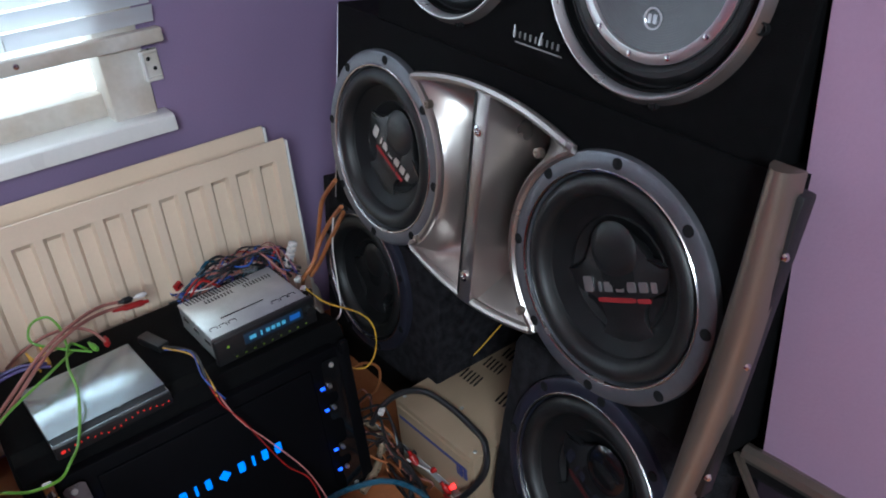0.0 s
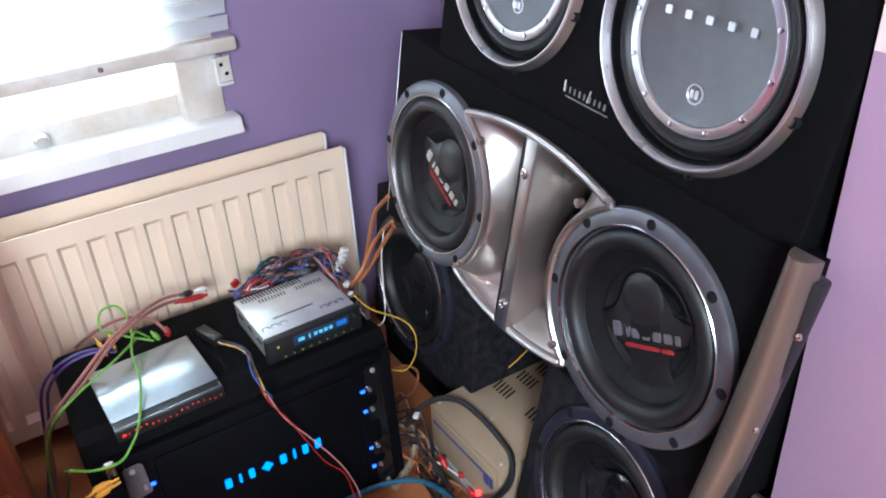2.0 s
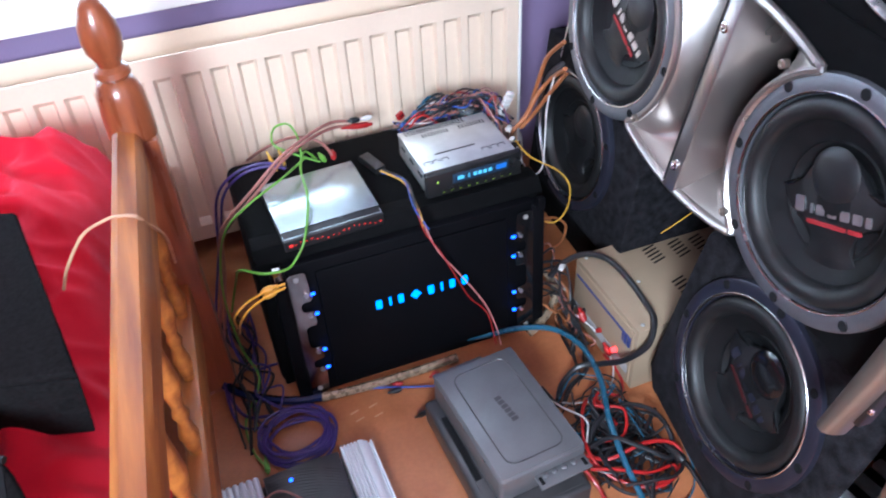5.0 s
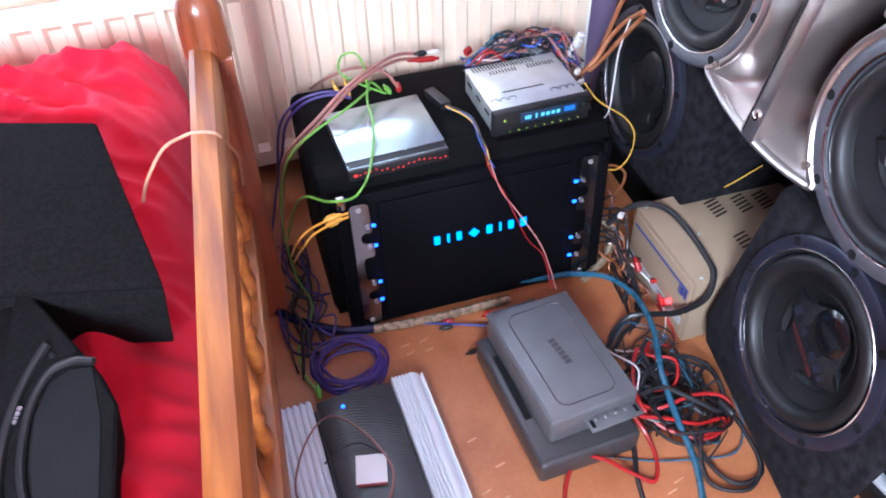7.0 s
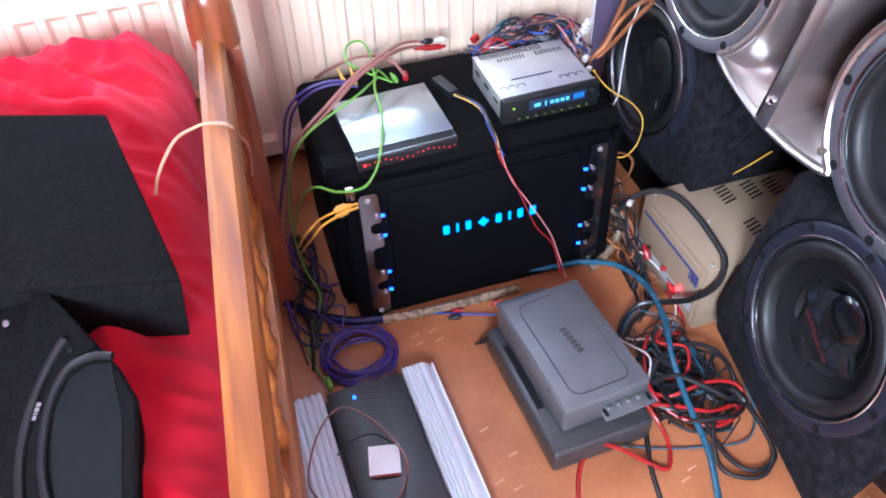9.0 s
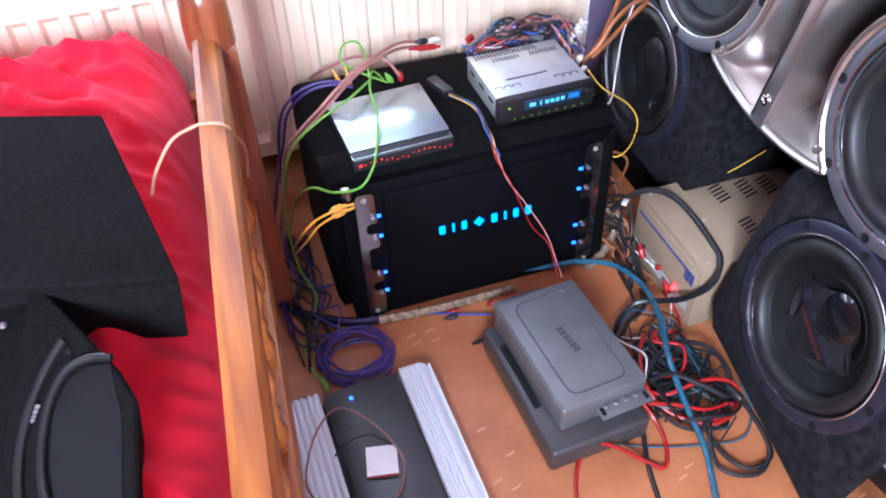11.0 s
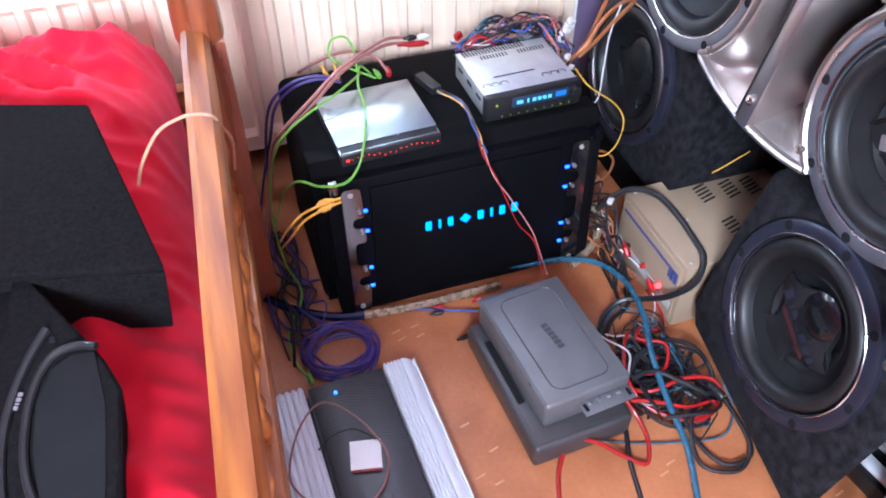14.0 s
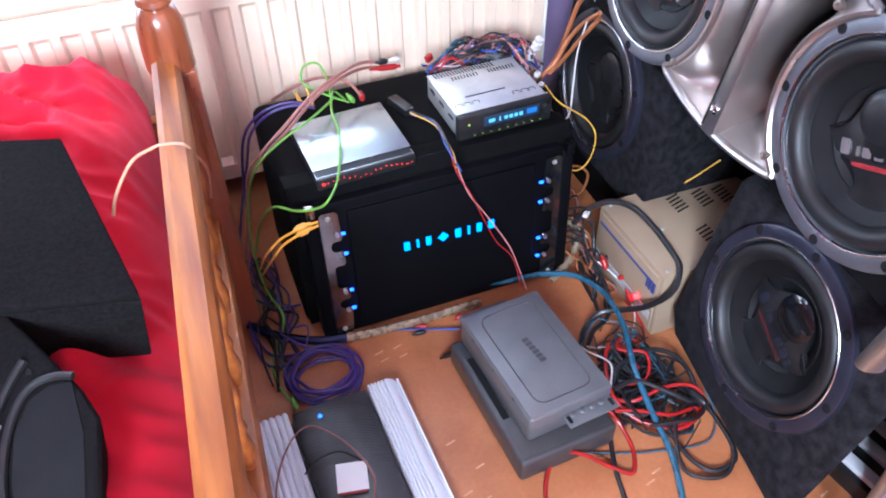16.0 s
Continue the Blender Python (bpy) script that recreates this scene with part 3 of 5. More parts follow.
def port_box():
    c = cabinet("twin_speaker_box", MID, -0.390, 0.420, -0.150, 0.197, 0.30, VINYL, "black vinyl speaker box with two drivers and a silver port", MIDHOLES)
    part("edge_trim", box(0.004, 0.34, 0.012, (-0.3915, 0.023, -0.008), 0.001), ALLOY, c, "thin pale edge strip")
    # silver horn port: a lens-shaped moulding between the drivers, bounded by both rims
    top, bot, outline = 0.1640, -0.1470, port_outline
    ys = PORT_Y
    for half, name in ((0, "port_scoop"), (1, "port_scoop")):
        bm = bmesh.new()
        rows = []
        for y in ys:
            lx, rx = outline(y)
            a, b = (lx, -0.012) if half == 0 else (0.012, rx)
            row = []
            for q in np.linspace(0, 1, 18):
                x = a + (b - a) * q
                deep = q if half == 0 else 1 - q
                flare = min(1.0, min(y - bot, top - y) / 0.085)
                flare = math.sin(flare * math.pi / 2)
                z = 0.012 - 0.115 * flare * math.sin(deep * math.pi / 2) ** 1.3
                row.append(bm.verts.new((x, y, z)))
            rows.append(row)
        for r0, r1 in zip(rows, rows[1:]):
            for i in range(17):
                mid_q = (i + 0.5) / 17 if half == 0 else 1 - (i + 0.5) / 17
                yy = (r0[i].co.y + r1[i].co.y) / 2
                if mid_q > 0.62 + 0.3 * (yy / 0.075) ** 2 and abs(yy) < 0.075:
                    continue
                bm.faces.new((r0[i], r0[i + 1], r1[i + 1], r1[i]))
        part(name, bm, SILVER, c, "moulded satin silver port scoop")
    part("port_divider", prism([(-0.012, bot - 0.004), (0.017, bot - 0.004), (0.017, top - 0.003), (-0.012, top - 0.003)], -0.105, 0.018, 2, 0.003), SILVER, c, "flat silver bar down the middle of the port")
    part("divider_groove", box(0.003, top - bot - 0.01, 0.002, (-0.0095, (top + bot) / 2, 0.0185)), BLACK, c)
    for y in (0.110, -0.108):
        part("port_screw", lathe([(0, 0.0185), (0.004, 0.0185), (0.005, 0.0215), (0.0075, 0.021), (0.008, 0.016)], 16), CHROME, c, m=pose(0.002, y, 0))
    # raised lip round the port
    for side in (0, 1):
        part("port_lip", tube([(outline(y)[side], y, 0.010) for y in PORT_Y], 0.0062, 8, 2), SILVER, c)
    for y0, k, reach in ((0.1640, -1.0, 0.152), (-0.1470, 1.15, 0.134)):
        part("port_lip", tube([(x, y0 + k * x * x, 0.011) for x in np.linspace(-reach, reach, 33)], 0.0066, 8, 2), SILVER, c)
    for x, y in ((-0.112, 0.112), (-0.118, -0.103), (0.112, 0.118), (0.118, -0.103)):
        part("lip_screw", lathe([(0, 0.019), (0.003, 0.019), (0.004, 0.021), (0.006, 0.020), (0.0065, 0.012)], 14), BRONZE, c, m=pose(x, y, 0))
    return c


port_box()
driver(basis((0.6096, 1.0185, 0.6454), NEAR, TN), "black twelve inch driver with grey rim, far from the wall", turn=-29)
driver(basis((0.6091, 0.5479, 0.6127), NEAR, TN), "black twelve inch driver with grey rim, beside the trim panel", turn=22)

TOPM = basis((0.6466, 0.697, 0.8585), NEAR, TN) @ pose(0, 0, 0, 0, 0, -3.97)
PUNCH, PUNCH2 = Vector((0.6622, 0.5441, 0.9643)), Vector((0.6658, 0.8696, 0.9995))
c = cabinet("upper_speaker_box", TOPM, -0.346, 0.327, -0.042, 0.396, 0.20, VINYL, "black vinyl speaker box with two disc cone drivers", [circle(*(TOPM.inverted() @ q).xy, 0.1265) for q in (PUNCH, PUNCH2)])
# thin dotted initial, tall middle letter and a stroke under the name
bars(c, pose(-0.003, 0.004, 0.0005), [0.0016, 0.0021, 0.0021, 0.0028, 0.0021, 0.0038, 0.0021, 0.0021, 0.0028], 0.0080, 0.0068, TRIMRING, "silver_letter_bar")
part("tall_letter_bar", prism([(0.001, -0.001), (0.0030, -0.001), (0.0065, 0.015), (0.0048, 0.015)], 0.0005, 0.0017), ALLOY, c, smooth=False)
part("tall_letter_bar", prism([(-0.043, -0.001), (-0.0414, -0.001), (-0.0414, 0.014), (-0.043, 0.014)], 0.0005, 0.0017), ALLOY, c, smooth=False)
part("logo_underline", box(0.080, 0.0015, 0.001, (0.001, -0.0055, 0.001)), TRIMRING, c)
punch_driver(basis(PUNCH, NEAR, TN) @ pose(0, 0, 0.0, 0, 0, -1), "brushed grey disc driver with a wide pewter trim ring, near one")
punch_driver(basis(PUNCH2, NEAR, TN) @ pose(0, 0, 0.0, 0, 0, -1), "brushed grey disc driver with a wide pewter trim ring, far one")

LOWN = Vector((-1.0, 0.0534, 0.2155)).normalized()
LOWC = Vector((0.6119, 0.5835, 0.2447))
LOWM = basis(LOWC, NEAR, LOWN)
c = thing("wedge_speaker_box", LOWM, "charcoal carpeted wedge speaker box standing on the floor", "speaker box")
for piece in ("baffle", "shell"):
    part(piece, baffled([(-0.172, -0.190), (0.176, -0.245), (0.190, -0.233), (0.213, 0.065), (0.216, 0.165), (-0.176, 0.165), (-0.192, 0.145), (-0.199, 0.0), (-0.200, -0.155)], 0.18, [circle(0.0, 0.0, 0.131)], piece=piece, taper=(0.15, 0.050)), CARPET_GREY, c)
driver(LOWM @ pose(0, 0, 0.001), "black driver with blue-grey rim in the carpeted box", rim=DARKRIM, scale=1.044, turn=-26, dome_mat=GLOSS, print_mat=DARKRIM, stripe=DARKRED)

LBM = basis((0.665, 1.235, 0.290), NEAR, (-0.99, 0.0, 0.12))
c = cabinet("rear_speaker_box", LBM, -0.17, 0.235, -0.175, 0.165, 0.30, CARPET_GREY, "dark carpeted speaker box in the corner behind the amplifier", [circle(0, 0, 0.126)])
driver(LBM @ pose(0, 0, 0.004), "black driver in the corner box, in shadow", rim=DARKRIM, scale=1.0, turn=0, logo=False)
slab_under = thing("wooden_block", pose(0.80, 1.24, 0.0), "plain dark block under the corner speaker box", "block")
part("block", box(0.26, 0.34, 0.118, (0, 0, 0.059), 0.004), VINYL, slab_under)


def bronze_panel():
    """A curved moulded side trim that leans on the tower."""
    p = thing("curved_trim_panel", basis((0.603, 0.370, 0.612), NEAR, TN) @ pose(0, 0, 0, 0, 0, -6), "bronze moulded curved trim panel leaning on the speaker tower", "trim panel")
    bm = bmesh.new()
    rows = []
    for v in np.linspace(-0.212, 0.205, 34):
        w = 0.0145 + 0.005 * math.cos(v / 0.2 * 1.3)
        row = []
        for a in np.linspace(-1.35, 1.5, 16):
            row.append(bm.verts.new((w * math.sin(a) + 0.008 * math.cos(v / 0.2 * 1.4), v, 0.006 + 0.030 * math.cos(a))))
        rows.append(row)
    for r0, r1 in zip(rows, rows[1:]):
        for i in range(15):
            bm.faces.new((r0[i], r0[i + 1], r1[i + 1], r1[i]))
    bm.faces.new(rows[0])
    bm.faces.new(rows[-1])
    part("shell", bm, BRONZE, p)
    part("backing", box(0.028, 0.37, 0.024, (0.012, 0, 0.004), 0.005), BLACK, p)
    for y in (0.125, 0.0, -0.15):
        k = part("chrome_stud", lathe([(0, 0.004), (0.003, 0.003), (0.0045, 0)], 16), CHROME, p)
        k.matrix_basis = pose(0.026, y, 0.016, 0, 65, 0)


bronze_panel()
pl = thing("support_box", pose(0.93, 0.74, 0.0), "plain black box holding up the speaker tower", "speaker box")
part("shell", box(0.11, 0.60, 0.452, (0, 0, 0.226), 0.006), VINYL, pl)


# ---------- bed ----------
def bed():
    b = thing("bed", pose(0, 0, 0), "varnished pine bed with turned post and spindled end", "bed")
    # end post with a turned finial, square below
    part("post", box(0.066, 0.066, 0.575, (-0.152, 1.135, 0.2875), 0.006), POSTWOOD, b)
    part("finial", lathe([(0, 0.212), (0.010, 0.209), (0.018, 0.198), (0.026, 0.175), (0.0285, 0.155), (0.026, 0.135), (0.018, 0.120), (0.016, 0.112), (0.024, 0.106), (0.026, 0.098), (0.020, 0.092), (0.027, 0.086), (0.034, 0.066), (0.036, 0.03), (0.036, 0.0), (0.036, -0.004), (0, -0.004)], 32), POSTWOOD, b, "turned acorn finial", m=pose(-0.152, 1.135, 0.578))
    # top rail, slightly off the wall's line, with a dipped profile
    d = Vector((-0.052, -1.0, 0)).normalized()
    rail = bmesh.new()
    prof = [(-0.019, 0.0), (-0.019, -0.075), (0.017, -0.075), (0.019, -0.012), (0.012, -0.001), (-0.010, 0.005)]
    rows = []
    for s in np.linspace(0, 1.5, 40):
        o = Vector((-0.160, 1.105, 0.596)) + d * s + Vector((0, 0, 0.012 * math.sin(s * 2.1)))
        side = Vector((1, -0.052, 0))
        rows.append([rail.verts.new(o + side * p[0] + Vector((0, 0, p[1] * (1 + 0.15 * math.sin(s * 9))))) for p in prof])
    for a, c in zip(rows, rows[1:]):
        for i in range(6):
            rail.faces.new((a[i], a[(i + 1) % 6], c[(i + 1) % 6], c[i]))
    rail.faces.new(rows[0])
    rail.faces.new(rows[-1])
    part("top_rail", rail, PINE, b)
    for i in range(10):
        o = Vector((-0.160, 1.105, 0.275)) + d * (0.08 + i * 0.14)
        part("spindle", lathe([(0.007, 0.0), (0.009, 0.02), (0.014, 0.055), (0.008, 0.085), (0.012, 0.098), (0.008, 0.112), (0.015, 0.16), (0.010, 0.21), (0.007, 0.255)], 16), PINE, b, m=Matrix.Translation(o))
    low = Vector((-0.160, 1.105, 0.245)) + d * 0.75
    part("lower_rail", box(0.03, 1.5, 0.09, (0, 0, 0), 0.005), PINE, b, m=pose(*low, 0, 0, -2.98))
    part("side_rail", box(2.0, 0.03, 0.14, (-1.15, 1.33, 0.30), 0.005), PINE, b)
    part("leg", box(0.066, 0.066, 0.30, (-2.1, 1.30, 0.15), 0.005), POSTWOOD, b)
    part("leg", box(0.066, 0.066, 0.30, (-2.1, -0.40, 0.15), 0.005), POSTWOOD, b)
    part("end_post", box(0.066, 0.066, 0.62, (-0.235, -0.42, 0.31), 0.006), POSTWOOD, b)
    part("slat_base", box(1.8, 1.66, 0.03, (-1.2, 0.46, 0.315), 0.003), PINE, b)


bed()


def smoothstep(u):
    u = min(1.0, max(0.0, u))
    return u * u * (3 - 2 * u)


def sheet():
    """A red sheet drawn over the mattress, with creases; it bulges over the end."""
    bm = bmesh.new()
    nx, ny = 210, 280
    X, Y = np.linspace(-2.1, -0.212, nx), np.linspace(-0.35, 1.33, ny)
    g = []
    for i, x in enumerate(X):
        row = []
        for k, y in enumerate(Y):
            e = min((-0.208 - x) / 0.11, (1.335 - y) / 0.10, 1.0)
            top = 0.345 + 0.19 * math.sqrt(max(0.0, 1 - (1 - e) ** 2))
            n = noise.fractal(Vector((x * 4 + y * 2.5, y * 3.2 - x * 1.5, 0.3)), 1.0, 2.0, 4)
            r = 1 - math.sqrt(noise.noise(Vector((x * 9 + y * 7.5, y * 3.0 - x * 3, 4.0))) ** 2 + 0.003)
            r2 = 1 - math.sqrt(noise.noise(Vector((x * 16 - y * 9, y * 14 + x * 5, 9.0))) ** 2 + 0.004)
            z = top + 0.010 * n + 0.032 * (max(0, r - 0.70) / 0.30) ** 1.3 * (0.4 + 0.6 * e) + 0.026 * max(0, r2 - 0.6) - 0.042 * smoothstep((0.98 - y) / 0.36)
            row.append(bm.verts.new((x + 0.008 * n * (1 - e), y, z)))
        g.append(row)
    for i in range(nx - 1):
        for k in range(ny - 1):
            bm.faces.new((g[i][k], g[i + 1][k], g[i + 1][k + 1], g[i][k + 1]))
    hem = [bm.verts.new((v.co.x, v.co.y, 0.335)) for v in [g[i][-1] for i in range(nx)]]
    for i in range(nx - 1):
        bm.faces.new((g[i][-1], g[i + 1][-1], hem[i + 1], hem[i]))
    hem = [bm.verts.new((v.co.x, v.co.y, 0.335)) for v in g[-1]]
    for k in range(ny - 1):
        bm.faces.new((g[-1][k], g[-1][k + 1], hem[k + 1], hem[k]))
    s = part("bed_sheet", bm, REDCLOTH)
    tagged(s, "creased red cotton sheet over the mattress", "bed sheet")


sheet()


def tapered(top, shift, lo, hi, bevel):
    """A carpeted body: its top outline pushed down and drawn in a little towards its middle."""
    bm = prism(top, lo, hi)
    mid = Vector((sum(p[0] for p in top) / len(top), sum(p[1] for p in top) / len(top), lo))
    for v in bm.verts:
        if v.co.z < (lo + hi) / 2:
            v.co += (mid - v.co).normalized() * shift
    bmesh.ops.recalc_face_normals(bm, faces=bm.faces)
    bmesh.ops.bevel(bm, geom=bm.edges[:], offset=bevel, segments=2, affect="EDGES", profile=0.5)
    return bm


def bed_boxes():
    a = thing("plain_speaker_box", pose(0, 0, 0), "charcoal carpeted speaker box lying on the red bed", "speaker box")
    top = [(-0.66, 1.069), (-0.3045, 0.949), (-0.2375, 0.632), (-0.391, 0.668), (-0.66, 0.726)]
    part("body", tapered(top, 0.016, 0.498, 0.594, 0.004), CARPET, a)
    part("top_panel", prism(top, 0.5935, 0.606, 2, 0.004), CARPET, a, "carpet-covered top board")
    # a wedge with its speaker face up, sloping down away from the rail
    b = thing("angled_speaker_box", pose(-0.29, 0.45, 0.57, 10, -10), "black carpeted speaker box with curved highlight strips, on the bed", "speaker box")
    face = [(-0.0913, 0.2311), (-0.0735, 0.2168), (-0.012, 0.0984), (0.000, 0.0623), (-0.014, -0.0455), (-0.038, -0.21), (-0.19, -0.21), (-0.150, -0.05)]
    for piece in ("baffle", "shell"):
        bm = baffled(face, 0.075, [], 0.006, 0.04, piece)
        for v in bm.verts:
            if piece == "shell" and v.co.z < -0.05:
                v.co.x -= 0.026
        part(piece, bm, CARPET, b)
    part("side_flank", prism([(-0.0935, 0.2311), (-0.152, -0.05), (-0.192, -0.21), (-0.30, -0.18), (-0.26, 0.20)], -0.06, -0.012, 2, 0.006), CARPET, b, "lower carpeted flank of the box")
    for x, y in ((-0.148, 0.155), (-0.105, 0.205)):
        part("corner_stud", lathe([(0, 0.003), (0.003, 0.0025), (0.0042, 0)], 12), ALLOY, b, m=pose(x - 0.02, y, -0.012))
    # flat panel in place of the driver
    s = thing("speaker_face", pose(-0.29, 0.45, 0.57, 10, -10), "matt black speaker face with two curved strips for highlights", "grille")
    part("face_panel", prism([(-0.018, 0.108), (-0.040, 0.114), (-0.060, 0.106), (-0.076, 0.078), (-0.083, 0.030), (-0.080, -0.02), (-0.066, -0.06), (-0.03, -0.07), (-0.022, -0.02), (-0.014, 0.05)], -0.004, 0.0015, 2, 0.001), MATT, s, "dark panel in the driver's place")
    # both strips give shape to the highlight arcs on the driver's trim ring
    part("highlight_strip", tube([(-0.016, 0.1134, 0.001), (-0.034, 0.1206, 0.002), (-0.0552, 0.1187, 0.003), (-0.0718, 0.1004, 0.003), (-0.0818, 0.076, 0.003), (-0.0878, 0.0485, 0.003), (-0.090, 0.0207, 0.003), (-0.0862, -0.0082, 0.003), (-0.074, -0.045, 0.002)], 0.0042, 8, 4), RUBBER, s, "raised curved strip shaped as a highlight arc")
    part("highlight_strip", tube([(0.0988 + 0.2103 * math.cos(a), 0.0124 + 0.2103 * math.sin(a), 0.002) for a in np.linspace(radians(139), radians(196), 14)], 0.0046, 8, 2), RUBBER, s, "raised curved strip shaped as a highlight arc")
    part("strip_screw", lathe([(0, 0.002), (0.003, 0.0015), (0.0036, 0)], 12), MATT, s, m=pose(-0.056, 0.137, 0.001))
    bars(s, pose(-0.0925, 0.0845, 0.0015, 0, 0, 66), [0.004, 0.0018, 0.004, 0.004], 0.006, 0.0012, ALLOY, "silver_letter_bar")


bed_boxes()


# ---------- amplifier box with its gear ----------
def black_box():
    b = thing("equipment_box", pose(0, 0, 0), "black carpeted box carrying the stereo gear", "speaker box")
    part("shell", box(0.545, 0.31, 0.333, (0.2375, 1.218, 0.1665), 0.022, 4), VINYL, b)
    part("front_flap", prism([(1.066, 0.33), (1.060, 0.02), (1.054, 0.02), (1.058, 0.32), (1.075, 0.342), (1.12, 0.336), (1.12, 0.333)], -0.03, 0.505, 0, 0.002), VINYL, b)


black_box()


def big_amp():
    """A large amplifier standing on edge against the box, with end caps and lit name."""
    a = thing("large_amplifier", pose(0.2425, 1.040, 0.0, -3), "large gloss black amplifier standing on edge with blue lit lettering", "amplifier")
    part("body", box(0.47, 0.045, 0.315, (0, 0.006, 0.1595), 0.006), AMPBLACK, a)
    part("front_plate", box(0.36, 0.006, 0.27, (0, -0.0185, 0.160), 0.004), AMPBLACK, a)
    bars(a, pose(0.0065, -0.0222, 0.184, 90), [0.0115, 0.0045, 0.010, 0.021, 0.0115, 0.0045, 0.0105, 0.012], 0.0195, 0.0135, BLUE_LOGO, "lit_letter_bar", 0.0015, diamond=3)
    for s in (-1, 1):
        # right plate is coloured black for the dark surroundings the chrome mirrors there
        cap = part("end_cap", comb(s), SMOKED if s < 0 else GLOSS, a, "scalloped chrome end plate" if s < 0 else "scalloped end plate, its dark reflection put into the colour")
        for z in (0.252, 0.206, 0.117, 0.071):
            part("terminal_post", lathe([(0, 0.007), (0.003, 0.007), (0.004, 0.005), (0.004, 0)], 12), ALLOY, cap, m=pose(s * 0.203, -0.0265, z + 0.004, 90))
            part("led", box(0.0085, 0.005, 0.0045, (s * 0.1915, -0.0235, z), 0.0012), BLUE_LED, cap)
        part("end_block", box(0.024, 0.05, 0.30, (s * 0.243, 0.0, 0.16), 0.004), AMPBLACK, a)
        part("corner_bracket", box(0.016, 0.012, 0.026, (s * 0.243, -0.030, 0.318), 0.003), SMOKED if s < 0 else AMPBLACK, a)
        for z in (0.026, 0.293):
            k = part("cap_screw", lathe([(0, 0.003), (0.004, 0.0025), (0.005, 0)], 14), ZINC, a)
            k.matrix_basis = pose(s * 0.215, -0.0265, z, 90)


def comb(s):
    """An end plate with round-bottomed slots let into its inner edge."""
    pts = [(0.230, 0.012), (0.230, 0.300), (0.225, 0.305), (0.203, 0.305), (0.1975, 0.300)]
    for hi, lo in ((0.2395, 0.2165), (0.183, 0.129), (0.099, 0.078)):
        q = min(0.009, (hi - lo) / 2)
        pts += [(0.1945, hi + 0.005), (0.1975, hi)]
        pts += [(0.207 + q * math.sin(radians(t)), hi - q + q * math.cos(radians(t))) for t in (0, 30, 60, 90)]
        pts += [(0.207 + q * math.cos(radians(t)), lo + q - q * math.sin(radians(t))) for t in (0, 30, 60, 90)]
        pts += [(0.1975, lo), (0.1945, lo - 0.005)]
    pts += [(0.1975, 0.016), (0.203, 0.012)]
    return prism([(s * x, z) for x, z in pts], -0.0265, -0.0235, 1)


big_amp()


def head_unit():
    h = thing("car_stereo", pose(0.386, 1.110, 0.336, 0, 0, 1.5), "silver car stereo with a dark lit front, on the black box", "car stereo")
    part("chassis", box(0.178, 0.145, 0.048, (0, 0.0755, 0.0255), 0.0015), ZINC, h)
    part("front", box(0.188, 0.014, 0.052, (0, -0.006, 0.027), 0.004, 3), BLACK, h, "black front panel")
    screen = part("display", box(0.110, 0.002, 0.020, (0.012, -0.0135, 0.033), 0.0005), LCD, h, "dim blue display")
    for x, w in ((-0.028, 0.012), (-0.012, 0.003), (0.0, 0.007), (0.010, 0.007), (0.020, 0.007), (0.030, 0.007)):
        part("display_bar", box(w, 0.001, 0.007 if w > 0.004 else 0.009, (x, -0.015, 0.033)), LCD_DIGIT, screen, smooth=False)
    part("display_bar", box(0.020, 0.001, 0.010, (0.052, -0.015, 0.034)), LCD_BLUE, screen, smooth=False)
    for i in range(9):
        part("key", box(0.008, 0.003, 0.0030, (-0.062 + i * 0.0165, -0.0138, 0.014), 0.0008), BLACK, h)
        part("key_light", box(0.0035, 0.001, 0.0014, (-0.062 + i * 0.0165, -0.0155, 0.0105)), GREEN_KEY, h, smooth=False)
    part("side_key", box(0.004, 0.003, 0.004, (-0.072, -0.0138, 0.034), 0.001), GREEN_KEY, h)
    part("knob", lathe([(0, 0.010), (0.009, 0.009), (0.010, 0)], 20), BLACK, h, m=pose(0.081, -0.013, 0.033, 90))
    # louvres and slots pressed into the lid
    for i in range(20):
        part("vent_slot", box(0.0022, 0.016, 0.0012, (-0.078 + i * 0.0062, 0.137, 0.0498), turn=pose(0, 0, 0, 0, 0, 8)), BLACK, h, smooth=False)
    for i in range(9):
        part("vent_slot", box(0.0022, 0.011, 0.0012, (-0.050 + i * 0.0062, 0.117, 0.0498)), BLACK, h, smooth=False)
        part("vent_slot", box(0.0022, 0.012, 0.0012, (0.025 + i * 0.0062, 0.117, 0.0498)), BLACK, h, smooth=False)
    part("long_slot", box(0.080, 0.0025, 0.0012, (-0.012, 0.050, 0.0498)), BLACK, h, smooth=False)
    for x in (-0.075, -0.058, -0.041, 0.040, 0.057, 0.072):
        part("lid_tab", tube([(x - 0.006, 0.024, 0.0498), (x - 0.006, 0.032, 0.0498), (x + 0.006, 0.032, 0.0498), (x + 0.006, 0.024, 0.0498)], 0.0007, 5, 2), BLACK, h)
    for y in (0.03, 0.075, 0.12):
        part("side_slot", box(0.002, 0.020, 0.005, (-0.0895, y, 0.030)), BLACK, h, smooth=False)
    part("lid_edge", box(0.180, 0.147, 0.0015, (0, 0.0755, 0.0496 - 0.002), 0.0005), ZINC, h)
    part("plastic_cover", box(0.045, 0.006, 0.03, (0.1, 0.05, 0.015), 0.002), BLACK, h)


head_unit()


